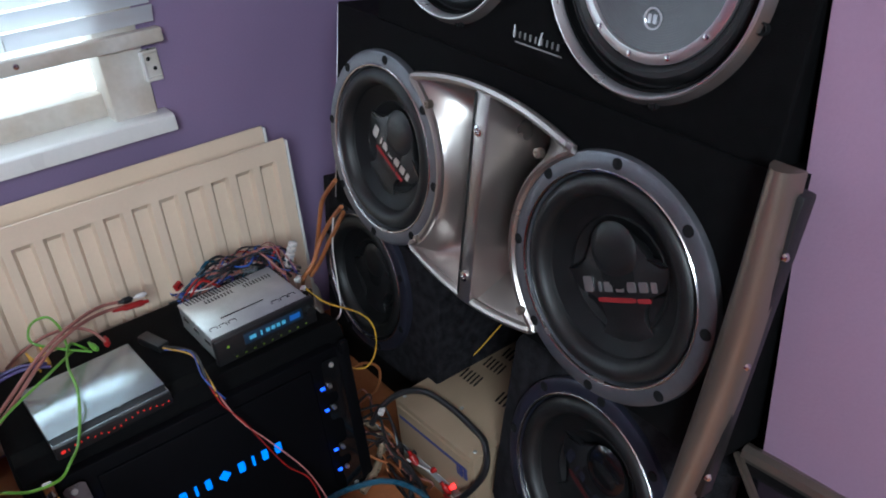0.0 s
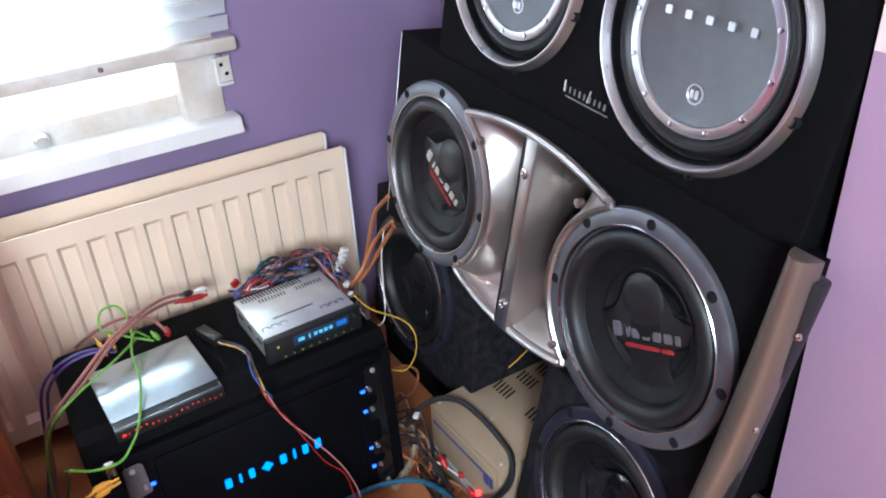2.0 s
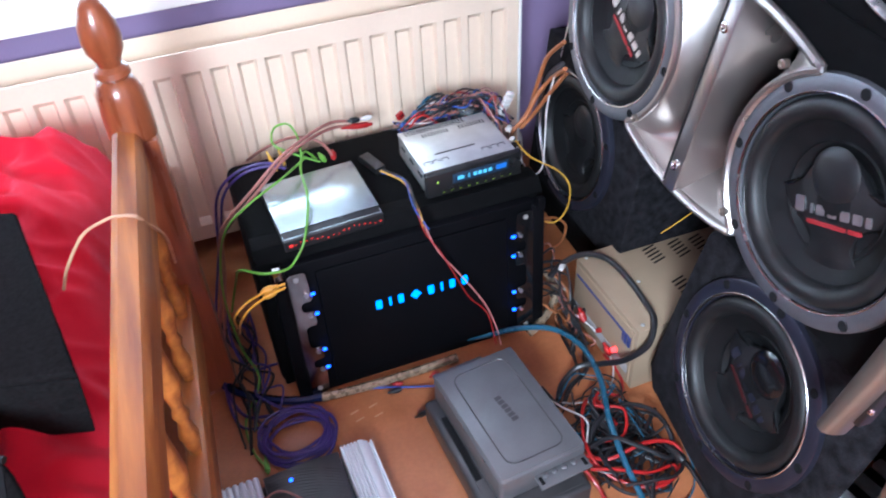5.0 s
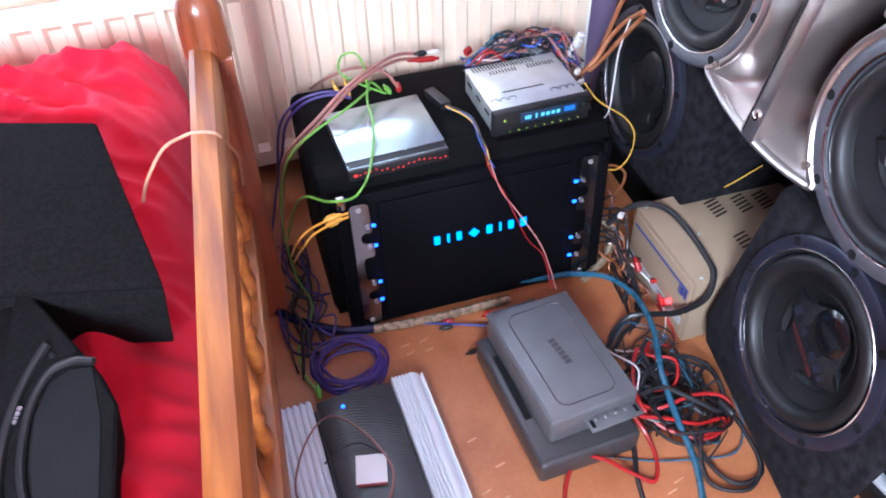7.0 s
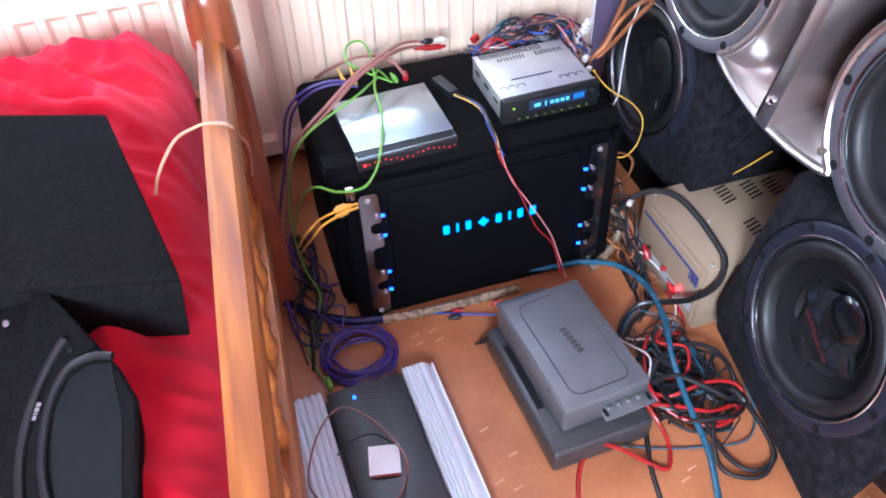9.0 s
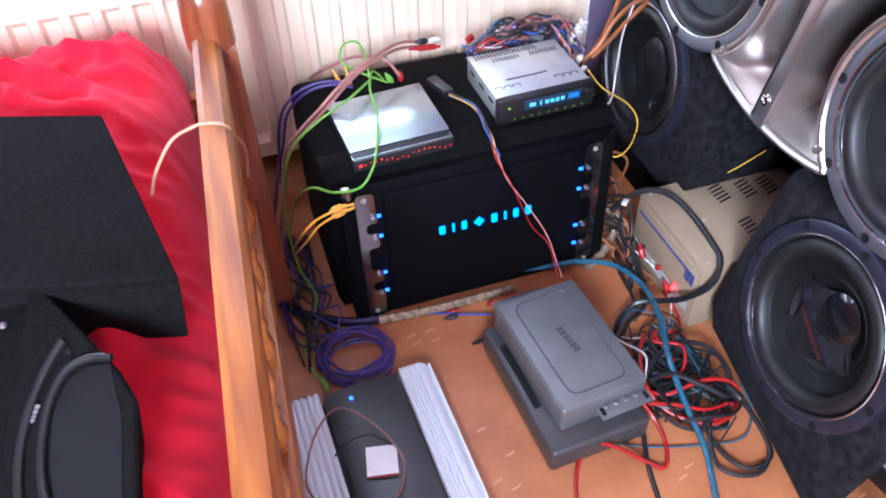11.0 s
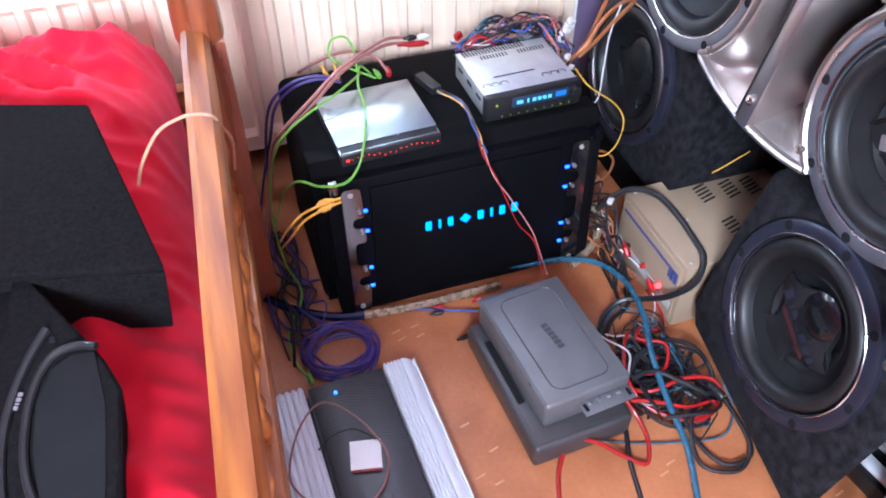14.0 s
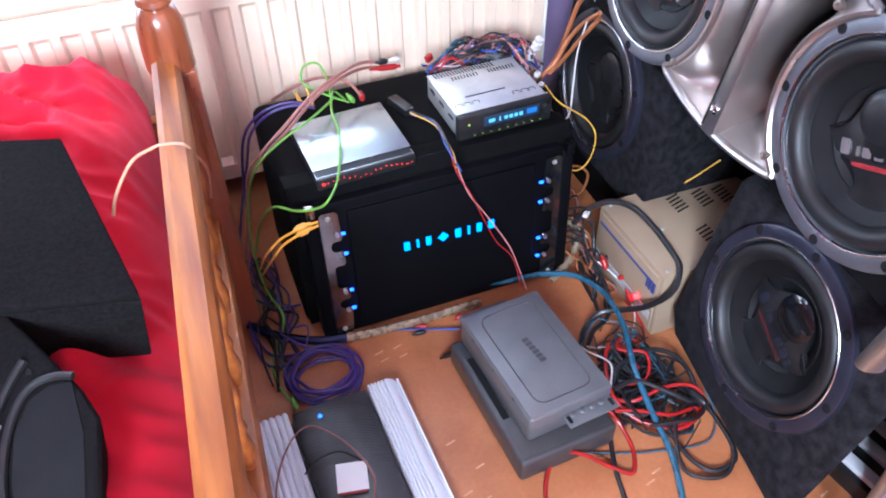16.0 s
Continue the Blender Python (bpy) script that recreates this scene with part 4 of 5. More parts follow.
def equaliser():
    e = thing("equaliser", pose(0.108, 1.150, 0.336, 0, 0, 3), "slim grey equaliser with red lights, on the black box", "equaliser")
    part("chassis", box(0.176, 0.165, 0.022, (0, 0, 0.0115), 0.002), BLACK, e)
    part("lid", box(0.178, 0.152, 0.003, (0, 0.008, 0.0248), 0.001), LIDGREY, e, "satin grey reflective lid")
    part("front_step", box(0.178, 0.016, 0.003, (0, -0.078, 0.0205), 0.001), LIDGREY, e)
    part("front", box(0.178, 0.008, 0.022, (0, -0.087, 0.0115), 0.002), BLACK, e)
    for i in range(17):
        x = -0.07 + i * 0.0095
        z = 0.0115 + 0.0035 * math.sin(i * 0.7) + 0.0016 * math.sin(i * 2.9)
        part("red_light", box(0.0018, 0.001, 0.0018, (x, -0.0915, z)), RED_DOT, e, smooth=False)
    part("red_light", box(0.006, 0.001, 0.004, (-0.078, -0.0915, 0.012)), RED_DOT, e, smooth=False)
    for i in range(8):
        k = part("phono_socket", lathe([(0.0, 0.010), (0.004, 0.010), (0.0045, 0.0)], 12), (PVC_RED, PVC_WHITE)[i % 2], e)
        k.matrix_basis = pose(-0.07 + i * 0.02, 0.083, 0.012, -90)
    return e


equaliser()
dg = thing("inline_adapter", pose(0.2325, 1.238, 0.336, 0, 0, 17), "small dark plastic inline adapter block", "adapter")
part("body", box(0.021, 0.060, 0.015, (0, 0, 0.0085), 0.002), BLACK, dg)
part("strain_relief", tube([(0, -0.028, 0.008), (0, -0.041, 0.010)], 0.004, 8), BLACK, dg)


# ---------- floor amplifiers ----------
def tuner(x, y, z, w, d, h, turn, mat, label, lid):
    a = thing("flat_amplifier", pose(x, y, z, 0, 0, turn), label, "amplifier", "stacked amplifiers")
    part("case", box(w, d, h, (0, 0, h / 2 + 0.001), 0.008, 3), mat, a)
    if lid:
        part("lid", box(w - 0.006, d - 0.006, 0.006, (0, 0, h), 0.003), mat, a)
        p = []
        rx, ry, q = w * 0.33, d * 0.42, 0.018
        for cx, cy, a0 in ((1, 1, 0), (-1, 1, 90), (-1, -1, 180), (1, -1, 270)):
            for t in (0, 30, 60, 90):
                p.append((cx * (rx - q) + q * math.cos(radians(a0 + t)), cy * (ry - q) + q * math.sin(radians(a0 + t)), h + 0.003))
        p.append(p[0])
        part("lid_bead", tube(p, 0.0013, 6, 1), DARKCASE, a, "pressed bead round the lid")
        bars(a, pose(0.0, 0.0, h + 0.003, 0, 0, -84), [0.008] * 6, 0.012, 0.002, DARKCASE, "faint_letter_bar", 0.0006)
        fl = part("mounting_flange", box(0.095, 0.030, 0.003, (0.028, -d / 2 - 0.012, h * 0.62), 0.001), mat, a)
        for k in range(4):
            part("flange_lug", lathe([(0, 0.004), (0.004, 0.003), (0.006, 0)], 12), GREYCASE, fl, m=pose(-0.002 + k * 0.018, -d / 2 - 0.006, h * 0.62 + 0.001))
        for k in (-0.012, 0.068):
            part("flange_slot", box(0.006, 0.014, 0.001, (k, -d / 2 - 0.013, h * 0.62 + 0.0018), 0), MATT, fl, smooth=False)
        part("rear_tab", box(0.10, 0.03, 0.003, (-0.02, d / 2 + 0.012, h * 0.5), 0.001), mat, a)
        for k in range(3):
            part("side_clip", box(0.002, 0.008, 0.004, (-w / 2 - 0.001, -0.07 + k * 0.07, h - 0.004), 0.0005), DARKCASE, a)
    else:
        part("lid", box(w - 0.02, d - 0.02, 0.004, (0, 0, h), 0.002), mat, a)
        part("vent", box(0.012, d * 0.5, 0.002, (-w / 2 + 0.018, 0.02, h + 0.003)), MATT, a, smooth=False)
    return a


tuner(0.292, 0.752, 0.0, 0.182, 0.282, 0.052, 3.5, DARKCASE, "dark grey flat amplifier under another, on the floor", False)
tuner(0.303, 0.768, 0.057, 0.160, 0.246, 0.060, 5.5, GREYCASE, "grey flat amplifier with beaded lid, stacked on another", True)


def finned_amp():
    f = thing("finned_amplifier", pose(-0.045, 0.655, 0.0, 0, 0, 2.0), "amplifier with silver finned sides and a dark ribbed centre", "amplifier")
    L, w = 0.40, 0.275
    part("base", box(w, L, 0.010, (0, 0, 0.006), 0.002), BLACK, f)
    mid = part("centre", prism([(-0.063, 0.008), (0.075, 0.008), (0.072, 0.040), (0.03, 0.0435), (-0.025, 0.0435), (-0.061, 0.040)], -L / 2 + 0.004, L / 2 - 0.004, 1, 0.002), DARKCASE, f, "dark centre panel")
    for i in range(20):
        pts = [(x, L / 2 - 0.008 - i * 0.0062 - 0.036 * ((x + 0.05) / 0.12) ** 2, 0.0434 - 0.0034 * (abs(x - 0.003) / 0.07) ** 2) for x in np.linspace(-0.056, 0.066, 9)]
        part("centre_rib", tube(pts, 0.0008, 5, 2), DARKCASE, mid)
    for x0, ridges, shoulder in ((-0.137, 6, 0.0), (0.076, 5, 0.020)):
        pitch, pts = 0.0064, [(x0, 0.010)]
        if not shoulder:
            pitch = 0.0115
        for i in range(ridges):
            u = x0 + i * pitch
            pts += [(u + pitch * 0.06, 0.040), (u + pitch * 0.18, 0.0440), (u + pitch * 0.46, 0.0455), (u + pitch * 0.74, 0.0440), (u + pitch * 0.86, 0.040), (u + pitch * 0.95, 0.0385)]
        end = x0 + ridges * pitch
        if shoulder:
            pts += [(end + shoulder * t, 0.045 - 0.013 * t * t) for t in (0.06, 0.3, 0.55, 0.8, 1.0)]
            pts += [(end + shoulder + 0.001, 0.026), (end + shoulder + 0.003, 0.026), (end + shoulder + 0.0035, 0.034), (end + shoulder + 0.0065, 0.034), (end + shoulder + 0.008, 0.024), (end + shoulder + 0.008, 0.010)]
        else:
            pts += [(end, 0.010)]
        part("heatsink", prism(pts, -L / 2, L / 2, 1), FINALLOY, f, "silver extruded heatsink with rounded fins")
    part("blue_led", lathe([(0, 0.003), (0.003, 0.002), (0.0035, 0)], 14), BLUE_LED, f, m=pose(-0.018, L / 2 - 0.030, 0.0435))
    part("blue_led", lathe([(0, 0.003), (0.003, 0.002), (0.0035, 0)], 14), BLUE_LED, f, m=pose(-0.014, L / 2 + 0.001, 0.025, -90))
    for x in (-0.015, 0.01):
        part("knob", lathe([(0, 0.0015), (0.006, 0.001), (0.007, 0)], 18), DARKCASE, f, m=pose(x, -0.045, 0.0435))


finned_amp()
tg = thing("white_tag", pose(-0.050, 0.690, 0.0465, 0, 0, -11), "blank white card tag with a red edge", "tag")
part("card", box(0.050, 0.052, 0.002, (0, 0, 0.001)), PAPER, tg, smooth=False)
part("edge_stripe", box(0.046, 0.006, 0.001, (0, -0.027, 0.001)), REDPRINT, tg, smooth=False)


def power_supply():
    p = thing("power_supply", pose(0.722, 0.918, 0.0, 0, 0, 1.5), "beige steel power supply with slotted lid, on the floor", "power supply")
    part("case", box(0.30, 0.225, 0.156, (0, 0, 0.080), 0.004), BEIGE, p)
    lid = part("lid", box(0.302, 0.227, 0.004, (0.0, 0, 0.158), 0.0015), BEIGE, p)
    part("front_panel", box(0.004, 0.205, 0.135, (-0.151, 0, 0.080), 0.001), BEIGE, p)
    part("blue_stripe", box(0.001, 0.195, 0.006, (-0.1536, 0, 0.126)), BLUEPRINT, p, smooth=False)
    bars(p, pose(-0.1545, -0.085, 0.115, 90, 0, -90), [0.003, 0.009, 0.009], 0.020, 0.003, BLUEPRINT, "letter_bar")
    part("grey_band", box(0.001, 0.195, 0.020, (-0.1536, 0, 0.045)), GREYPRINT, p, smooth=False)
    for j, (x0, y0) in enumerate(((0.0, 0.055), (0.055, 0.05), (0.10, 0.045), (0.0, -0.045), (0.055, -0.05), (0.10, -0.05))):
        for i in range(5):
            part("vent_slot", box(0.030, 0.0035, 0.001, (x0 - 0.01, y0 + (2 - i) * 0.010, 0.1605), turn=pose(0, 0, 0, 0, 0, 14)), MATT, lid, smooth=False)
    for x, y in ((-0.135, 0.10), (-0.135, -0.10), (-0.08, 0.0)):
        part("lid_screw", lathe([(0, 0.002), (0.003, 0.0015), (0.0038, 0)], 12), ZINC, p, m=pose(x, y, 0.160))
    for y, m_ in ((0.06, PVC_BLACK), (0.0, PVC_RED), (-0.055, RED_LED)):
        k = part("terminal", lathe([(0, 0.010), (0.004, 0.009), (0.0055, 0.0)], 14), m_, p)
        k.matrix_basis = pose(-0.153, y, 0.06, 0, -90)
    part("foot", lathe([(0, 0.0), (0.01, 0.0), (0.01, 0.003), (0, 0.003)], 12), BLACK, p, m=pose(-0.12, -0.09, 0))
    part("foot", lathe([(0, 0.0), (0.01, 0.0), (0.01, 0.003), (0, 0.003)], 12), BLACK, p, m=pose(-0.12, 0.09, 0))


power_supply()


# ---------- by the chimney breast ----------
def glass_stand():
    g = thing("glass_stand", pose(0, 0, 0), "dark glass stand with bronze edges beside the chimney breast", "stand")
    top = [(0.650, 0.385), (0.600, 0.318), (0.640, 0.10), (0.662, 0.10), (0.662, 0.35)]
    part("glass_shelf", prism(top, 0.420, 0.428), GLOSS, g)
    part("edge_bar", tube([(0.655, 0.372, 0.436), (0.660, 0.24, 0.436), (0.660, 0.10, 0.436)], 0.011, 8, 2), BRONZE, g)
    part("edge_bar", tube([(0.650, 0.378, 0.430), (0.600, 0.318, 0.430)], 0.005, 8, 2), BRONZE, g)
    part("edge_bar", tube([(0.600, 0.318, 0.430), (0.640, 0.10, 0.430)], 0.004, 8, 2), CHROME, g)
    part("leg", tube([(0.600, 0.318, 0.43), (0.600, 0.318, 0.0)], 0.008, 10, 2), BRONZE, g)
    part("leg", tube([(0.640, 0.10, 0.43), (0.640, 0.10, 0.0)], 0.008, 10, 2), BRONZE, g)


glass_stand()


def side_amp():
    a = thing("silver_amplifier", pose(0.790, 0.432, 0.0, 0, 0, 10), "silver finned amplifier on the floor behind the carpeted box", "amplifier")
    part("body", box(0.20, 0.085, 0.036, (0, 0, 0.019), 0.003), BLACK, a)
    for i in range(4):
        part("fin_bar", box(0.022, 0.084, 0.012, (-0.078 + i * 0.048, 0, 0.042), 0.003), FINALLOY, a)
    part("red_badge", box(0.020, 0.022, 0.003, (0.018, 0.02, 0.038)), REDPRINT, a)


side_amp()


# ---------- cables ----------
def plug(name, a, b, r, mat, label):
    """A moulded plug from its tail a to its tip b."""
    a, b = Vector(a), Vector(b)
    L = (b - a).length
    ob = part(name, lathe([(0, 0), (r * 0.45, 0), (r * 0.6, L * 0.25), (r, L * 0.35), (r, L * 0.8), (r * 0.9, L * 0.86), (r * 0.55, L * 0.87), (r * 0.55, L), (0, L)], 14), mat)
    ob.matrix_basis = basis(a, (b - a).orthogonal(), b - a)
    return tagged(ob, label, "plug", "phono plugs")


cable("speaker_cable", [(0.333, 1.030, 0.020), (0.390, 1.021, 0.020), (0.443, 1.005, 0.030), (0.502, 0.975, 0.030), (0.528, 0.907, 0.035), (0.515, 0.815, 0.048), (0.481, 0.718, 0.050), (0.470, 0.639, 0.032), (0.467, 0.560, 0.008), (0.439, 0.483, 0.008), (0.405, 0.40, 0.008)], 0.0056, PVC_BLUE, "teal blue power cable lying across the floor", "cable")
cable("mains_cable", [(0.516, 1.033, 0.120), (0.543, 1.026, 0.155), (0.584, 1.018, 0.168), (0.615, 0.988, 0.168), (0.623, 0.928, 0.168), (0.618, 0.853, 0.169), (0.606, 0.806, 0.172), (0.584, 0.784, 0.140), (0.556, 0.806, 0.090), (0.534, 0.846, 0.048), (0.499, 0.869, 0.030), (0.460, 0.855, 0.015), (0.435, 0.825, 0.012)], 0.0058, PVC_BLACK, "black mains cable over the power supply", "cable")
cable("phono_cable", [(0.236, 1.334, 0.385), (0.183, 1.324, 0.400), (0.125, 1.266, 0.420), (0.064, 1.231, 0.410), (0.003, 1.205, 0.375), (-0.051, 1.186, 0.340), (-0.076, 1.216, 0.280), (-0.095, 1.220, 0.180), (-0.133, 1.180, 0.060), (-0.165, 1.120, 0.016), (-0.21, 1.10, 0.008)], 0.0032, PVC_BROWN, "brown twin phono cable arching over the black box", "cable", "phono cables")
cable("phono_cable", [(0.237, 1.340, 0.372), (0.182, 1.320, 0.390), (0.125, 1.267, 0.410), (0.068, 1.235, 0.400), (0.008, 1.207, 0.365), (-0.047, 1.188, 0.330), (-0.073, 1.217, 0.270), (-0.089, 1.230, 0.170), (-0.124, 1.188, 0.050), (-0.160, 1.110, 0.012), (-0.21, 1.085, 0.008)], 0.0032, PVC_BROWN, "brown twin phono cable arching over the black box", "cable", "phono cables")
cable("phono_cable", [(0.166, 1.273, 0.360), (0.153, 1.300, 0.375), (0.126, 1.319, 0.385), (0.088, 1.352, 0.370), (0.045, 1.365, 0.350), (0.016, 1.420, 0.300)], 0.003, PVC_BROWN, "brown phono cable looping behind the equaliser", "cable", "phono cables")
cable("green_cable", [(0.136, 1.283, 0.355), (0.113, 1.270, 0.385), (0.093, 1.206, 0.390), (0.086, 1.126, 0.385), (0.060, 1.053, 0.360), (0.035, 1.000, 0.366), (0.014, 1.000, 0.348), (-0.023, 1.010, 0.344), (-0.057, 1.020, 0.355), (-0.070, 1.226, 0.160), (-0.095, 1.231, 0.080)], 0.0021, PVC_GREEN, "thin lime green cable hanging over the amplifier", "cable", "green cables")
cable("green_cable", [(0.112, 1.271, 0.370), (0.054, 1.200, 0.385), (-0.010, 1.172, 0.370), (-0.057, 1.162, 0.340), (-0.084, 1.185, 0.260), (-0.099, 1.176, 0.160), (-0.094, 1.153, 0.050), (-0.077, 1.088, 0.020), (-0.120, 1.008, 0.008), (-0.120, 0.939, 0.008), (-0.103, 0.881, 0.020)], 0.0021, PVC_GREEN, "thin lime green cable running down beside the box", "cable", "green cables")
cable("green_cable", [(0.139, 1.262, 0.360), (0.092, 1.273, 0.385), (0.061, 1.281, 0.410), (0.072, 1.317, 0.420), (0.099, 1.321, 0.420), (0.110, 1.302, 0.400), (0.107, 1.274, 0.375)], 0.0021, PVC_GREEN, "lime green cable looped up behind the equaliser", "cable", "green cables")
cable("green_cable", [(-0.077, 1.088, 0.020), (-0.102, 1.017, 0.008), (-0.100, 0.945, 0.008), (-0.103, 0.881, 0.020)], 0.0021, PVC_GREEN, "lime green cable along the floor", "cable", "green cables")
cable("purple_cable", [(0.071, 1.282, 0.360), (0.031, 1.289, 0.370), (-0.018, 1.292, 0.360), (-0.057, 1.300, 0.320), (-0.076, 1.304, 0.250), (-0.091, 1.273, 0.150), (-0.110, 1.200, 0.050), (-0.092, 1.125, 0.020), (-0.036, 1.126, 0.008)], 0.0028, PVC_PURPLE, "thin purple cable over the edge of the box", "cable", "purple cables")
cable("purple_cable", [(0.074, 1.269, 0.360), (0.034, 1.276, 0.370), (-0.013, 1.279, 0.360), (-0.050, 1.300, 0.310), (-0.069, 1.304, 0.240), (-0.101, 1.289, 0.140), (-0.134, 1.208, 0.050), (-0.137, 1.013, 0.010), (-0.070, 0.975, 0.010)], 0.0028, PVC_PURPLE, "thin purple cable over the edge of the box", "cable", "purple cables")
cable("power_cable", [(0.025, 1.005, 0.012), (0.090, 0.998, 0.012), (0.169, 0.995, 0.012), (0.250, 0.996, 0.012), (0.300, 0.996, 0.014)], 0.0085, CLEAR_CABLE, "thick clear power cable with braided core on the floor", "cable", "power cables")
cable("power_cable", [(-0.192, 1.200, 0.030), (-0.159, 1.134, 0.016), (-0.132, 1.092, 0.012), (-0.088, 1.051, 0.012), (-0.028, 1.017, 0.012), (0.027, 1.005, 0.012)], 0.0088, PVC_NAVY, "thick dark blue power cable from under the bed", "cable", "power cables")
cable("power_cable", [(0.458, 1.000, 0.012), (0.482, 1.008, 0.020), (0.517, 1.028, 0.030), (0.541, 1.051, 0.050), (0.531, 1.062, 0.090), (0.509, 1.070, 0.120)], 0.0085, CLEAR_CABLE, "clear power cable bending beside the amplifier", "cable", "power cables")
cable("stereo_wire", [(0.493, 1.155, 0.375), (0.519, 1.139, 0.340), (0.587, 1.149, 0.280), (0.609, 1.140, 0.240), (0.608, 1.146, 0.180), (0.584, 1.151, 0.150), (0.556, 1.175, 0.150)], 0.0016, PVC_YELLOW, "yellow stereo wire dangling behind the amplifier", "cable", "stereo wires")
cable("stereo_wire", [(0.578, 1.172, 0.480), (0.574, 1.187, 0.410), (0.570, 1.183, 0.340), (0.557, 1.164, 0.290), (0.536, 1.162, 0.280), (0.509, 1.154, 0.320), (0.497, 1.154, 0.360)], 0.0016, PVC_WHITE, "thin white wire hanging from the speaker tower", "cable", "stereo wires")
cable("stereo_wire", [(0.251, 1.015, 0.385), (0.258, 1.000, 0.349), (0.277, 1.000, 0.294), (0.312, 1.000, 0.232), (0.358, 0.995, 0.145), (0.379, 0.985, 0.079), (0.361, 0.920, 0.100)], 0.0012, PVC_PINK, "pink wire down the front of the amplifier", "cable", "stereo wires")
cable("stereo_wire", [(0.247, 1.015, 0.388), (0.254, 1.000, 0.347), (0.281, 1.000, 0.291), (0.306, 1.000, 0.226), (0.330, 0.995, 0.168), (0.361, 0.985, 0.123), (0.351, 0.920, 0.106)], 0.0012, PVC_RED, "red wire twisted down the front of the amplifier", "cable", "stereo wires")
cable("stereo_wire", [(0.237, 1.190, 0.352), (0.268, 1.152, 0.352), (0.244, 1.020, 0.390), (0.262, 1.000, 0.350)], 0.0012, PVC_BLUEWIRE, "blue and black wire from the adapter block", "cable", "stereo wires")
cable("stereo_wire", [(0.242, 1.200, 0.352), (0.271, 1.148, 0.352), (0.249, 1.018, 0.385), (0.259, 1.000, 0.337)], 0.0018, PVC_BLACK, "black wire from the adapter block", "cable", "stereo wires")
cable("stereo_wire", [(0.236, 1.195, 0.354), (0.266, 1.142, 0.352), (0.252, 1.018, 0.382), (0.252, 1.000, 0.360)], 0.0014, PVC_YELLOW, "tan wire from the adapter block", "cable", "stereo wires")
cable("tower_cable", [(0.574, 1.125, 0.520), (0.583, 1.198, 0.460), (0.565, 1.215, 0.420), (0.538, 1.203, 0.390), (0.515, 1.210, 0.360), (0.539, 1.272, 0.300)], 0.0042, PVC_COPPER, "copper coloured speaker cable from the tower", "cable", "tower cables")
cable("tower_cable", [(0.585, 1.141, 0.500), (0.577, 1.184, 0.440), (0.559, 1.216, 0.380), (0.538, 1.226, 0.350)], 0.0042, PVC_COPPER, "copper coloured speaker cable beside the tower", "cable", "tower cables")
cable("tower_cable", [(0.582, 1.148, 0.560), (0.583, 1.212, 0.500), (0.572, 1.222, 0.450), (0.562, 1.240, 0.380), (0.539, 1.238, 0.350)], 0.0042, PVC_COPPER, "copper coloured speaker cable beside the tower", "cable", "tower cables")
cable("red_cable", [(0.215, 0.500, 0.004), (0.229, 0.548, 0.004), (0.251, 0.594, 0.006), (0.284, 0.624, 0.020), (0.316, 0.600, 0.035), (0.357, 0.575, 0.012), (0.388, 0.553, 0.006), (0.411, 0.589, 0.006), (0.410, 0.631, 0.020), (0.398, 0.656, 0.040)], 0.0036, PVC_RED, "red power cable looping from the stacked amplifiers", "cable", "red cables")
cable("red_cable", [(0.420, 0.693, 0.020), (0.451, 0.665, 0.030), (0.513, 0.665, 0.040), (0.560, 0.655, 0.035), (0.574, 0.632, 0.022), (0.550, 0.606, 0.012), (0.503, 0.598, 0.010), (0.456, 0.628, 0.012), (0.429, 0.660, 0.020), (0.414, 0.690, 0.022)], 0.0036, PVC_RED, "red power cable in a wide loop on the floor", "cable", "red cables")
cable("red_cable", [(0.411, 0.659, 0.030), (0.450, 0.643, 0.030), (0.503, 0.620, 0.022), (0.552, 0.621, 0.016), (0.537, 0.601, 0.010), (0.481, 0.614, 0.009), (0.440, 0.647, 0.014), (0.425, 0.700, 0.034), (0.455, 0.770, 0.040), (0.490, 0.790, 0.030), (0.495, 0.720, 0.036)], 0.0034, PVC_RED, "red power cable doubled back in the tangle", "cable", "red cables")
cable("red_cable", [(0.560, 0.880, 0.030), (0.570, 0.830, 0.012), (0.545, 0.790, 0.014), (0.510, 0.800, 0.030), (0.480, 0.770, 0.040), (0.520, 0.740, 0.044), (0.500, 0.700, 0.030), (0.460, 0.700, 0.030)], 0.0030, PVC_RED, "red wire from the power supply into the tangle", "cable", "red cables")
cable("black_cable", [(0.590, 0.740, 0.010), (0.545, 0.700, 0.012), (0.495, 0.630, 0.012), (0.488, 0.553, 0.010), (0.512, 0.508, 0.008), (0.562, 0.514, 0.008), (0.575, 0.566, 0.010), (0.575, 0.621, 0.010), (0.560, 0.681, 0.014)], 0.0040, PVC_BLACK, "black cable in long loops beside the carpeted box", "cable")
cable("black_cable", [(0.566, 0.653, 0.016), (0.500, 0.602, 0.018), (0.470, 0.524, 0.010), (0.522, 0.493, 0.008), (0.565, 0.525, 0.012), (0.574, 0.596, 0.014), (0.570, 0.646, 0.018)], 0.0036, PVC_BLACK, "black cable in long loops beside the carpeted box", "cable")
cable("black_cable", [(0.430, 0.700, 0.036), (0.465, 0.735, 0.040), (0.529, 0.751, 0.038), (0.572, 0.725, 0.032), (0.575, 0.671, 0.030), (0.550, 0.631, 0.026), (0.515, 0.653, 0.040), (0.470, 0.690, 0.048), (0.425, 0.690, 0.046)], 0.0046, PVC_BLACK, "thick black cable coiled in the tangle", "cable")
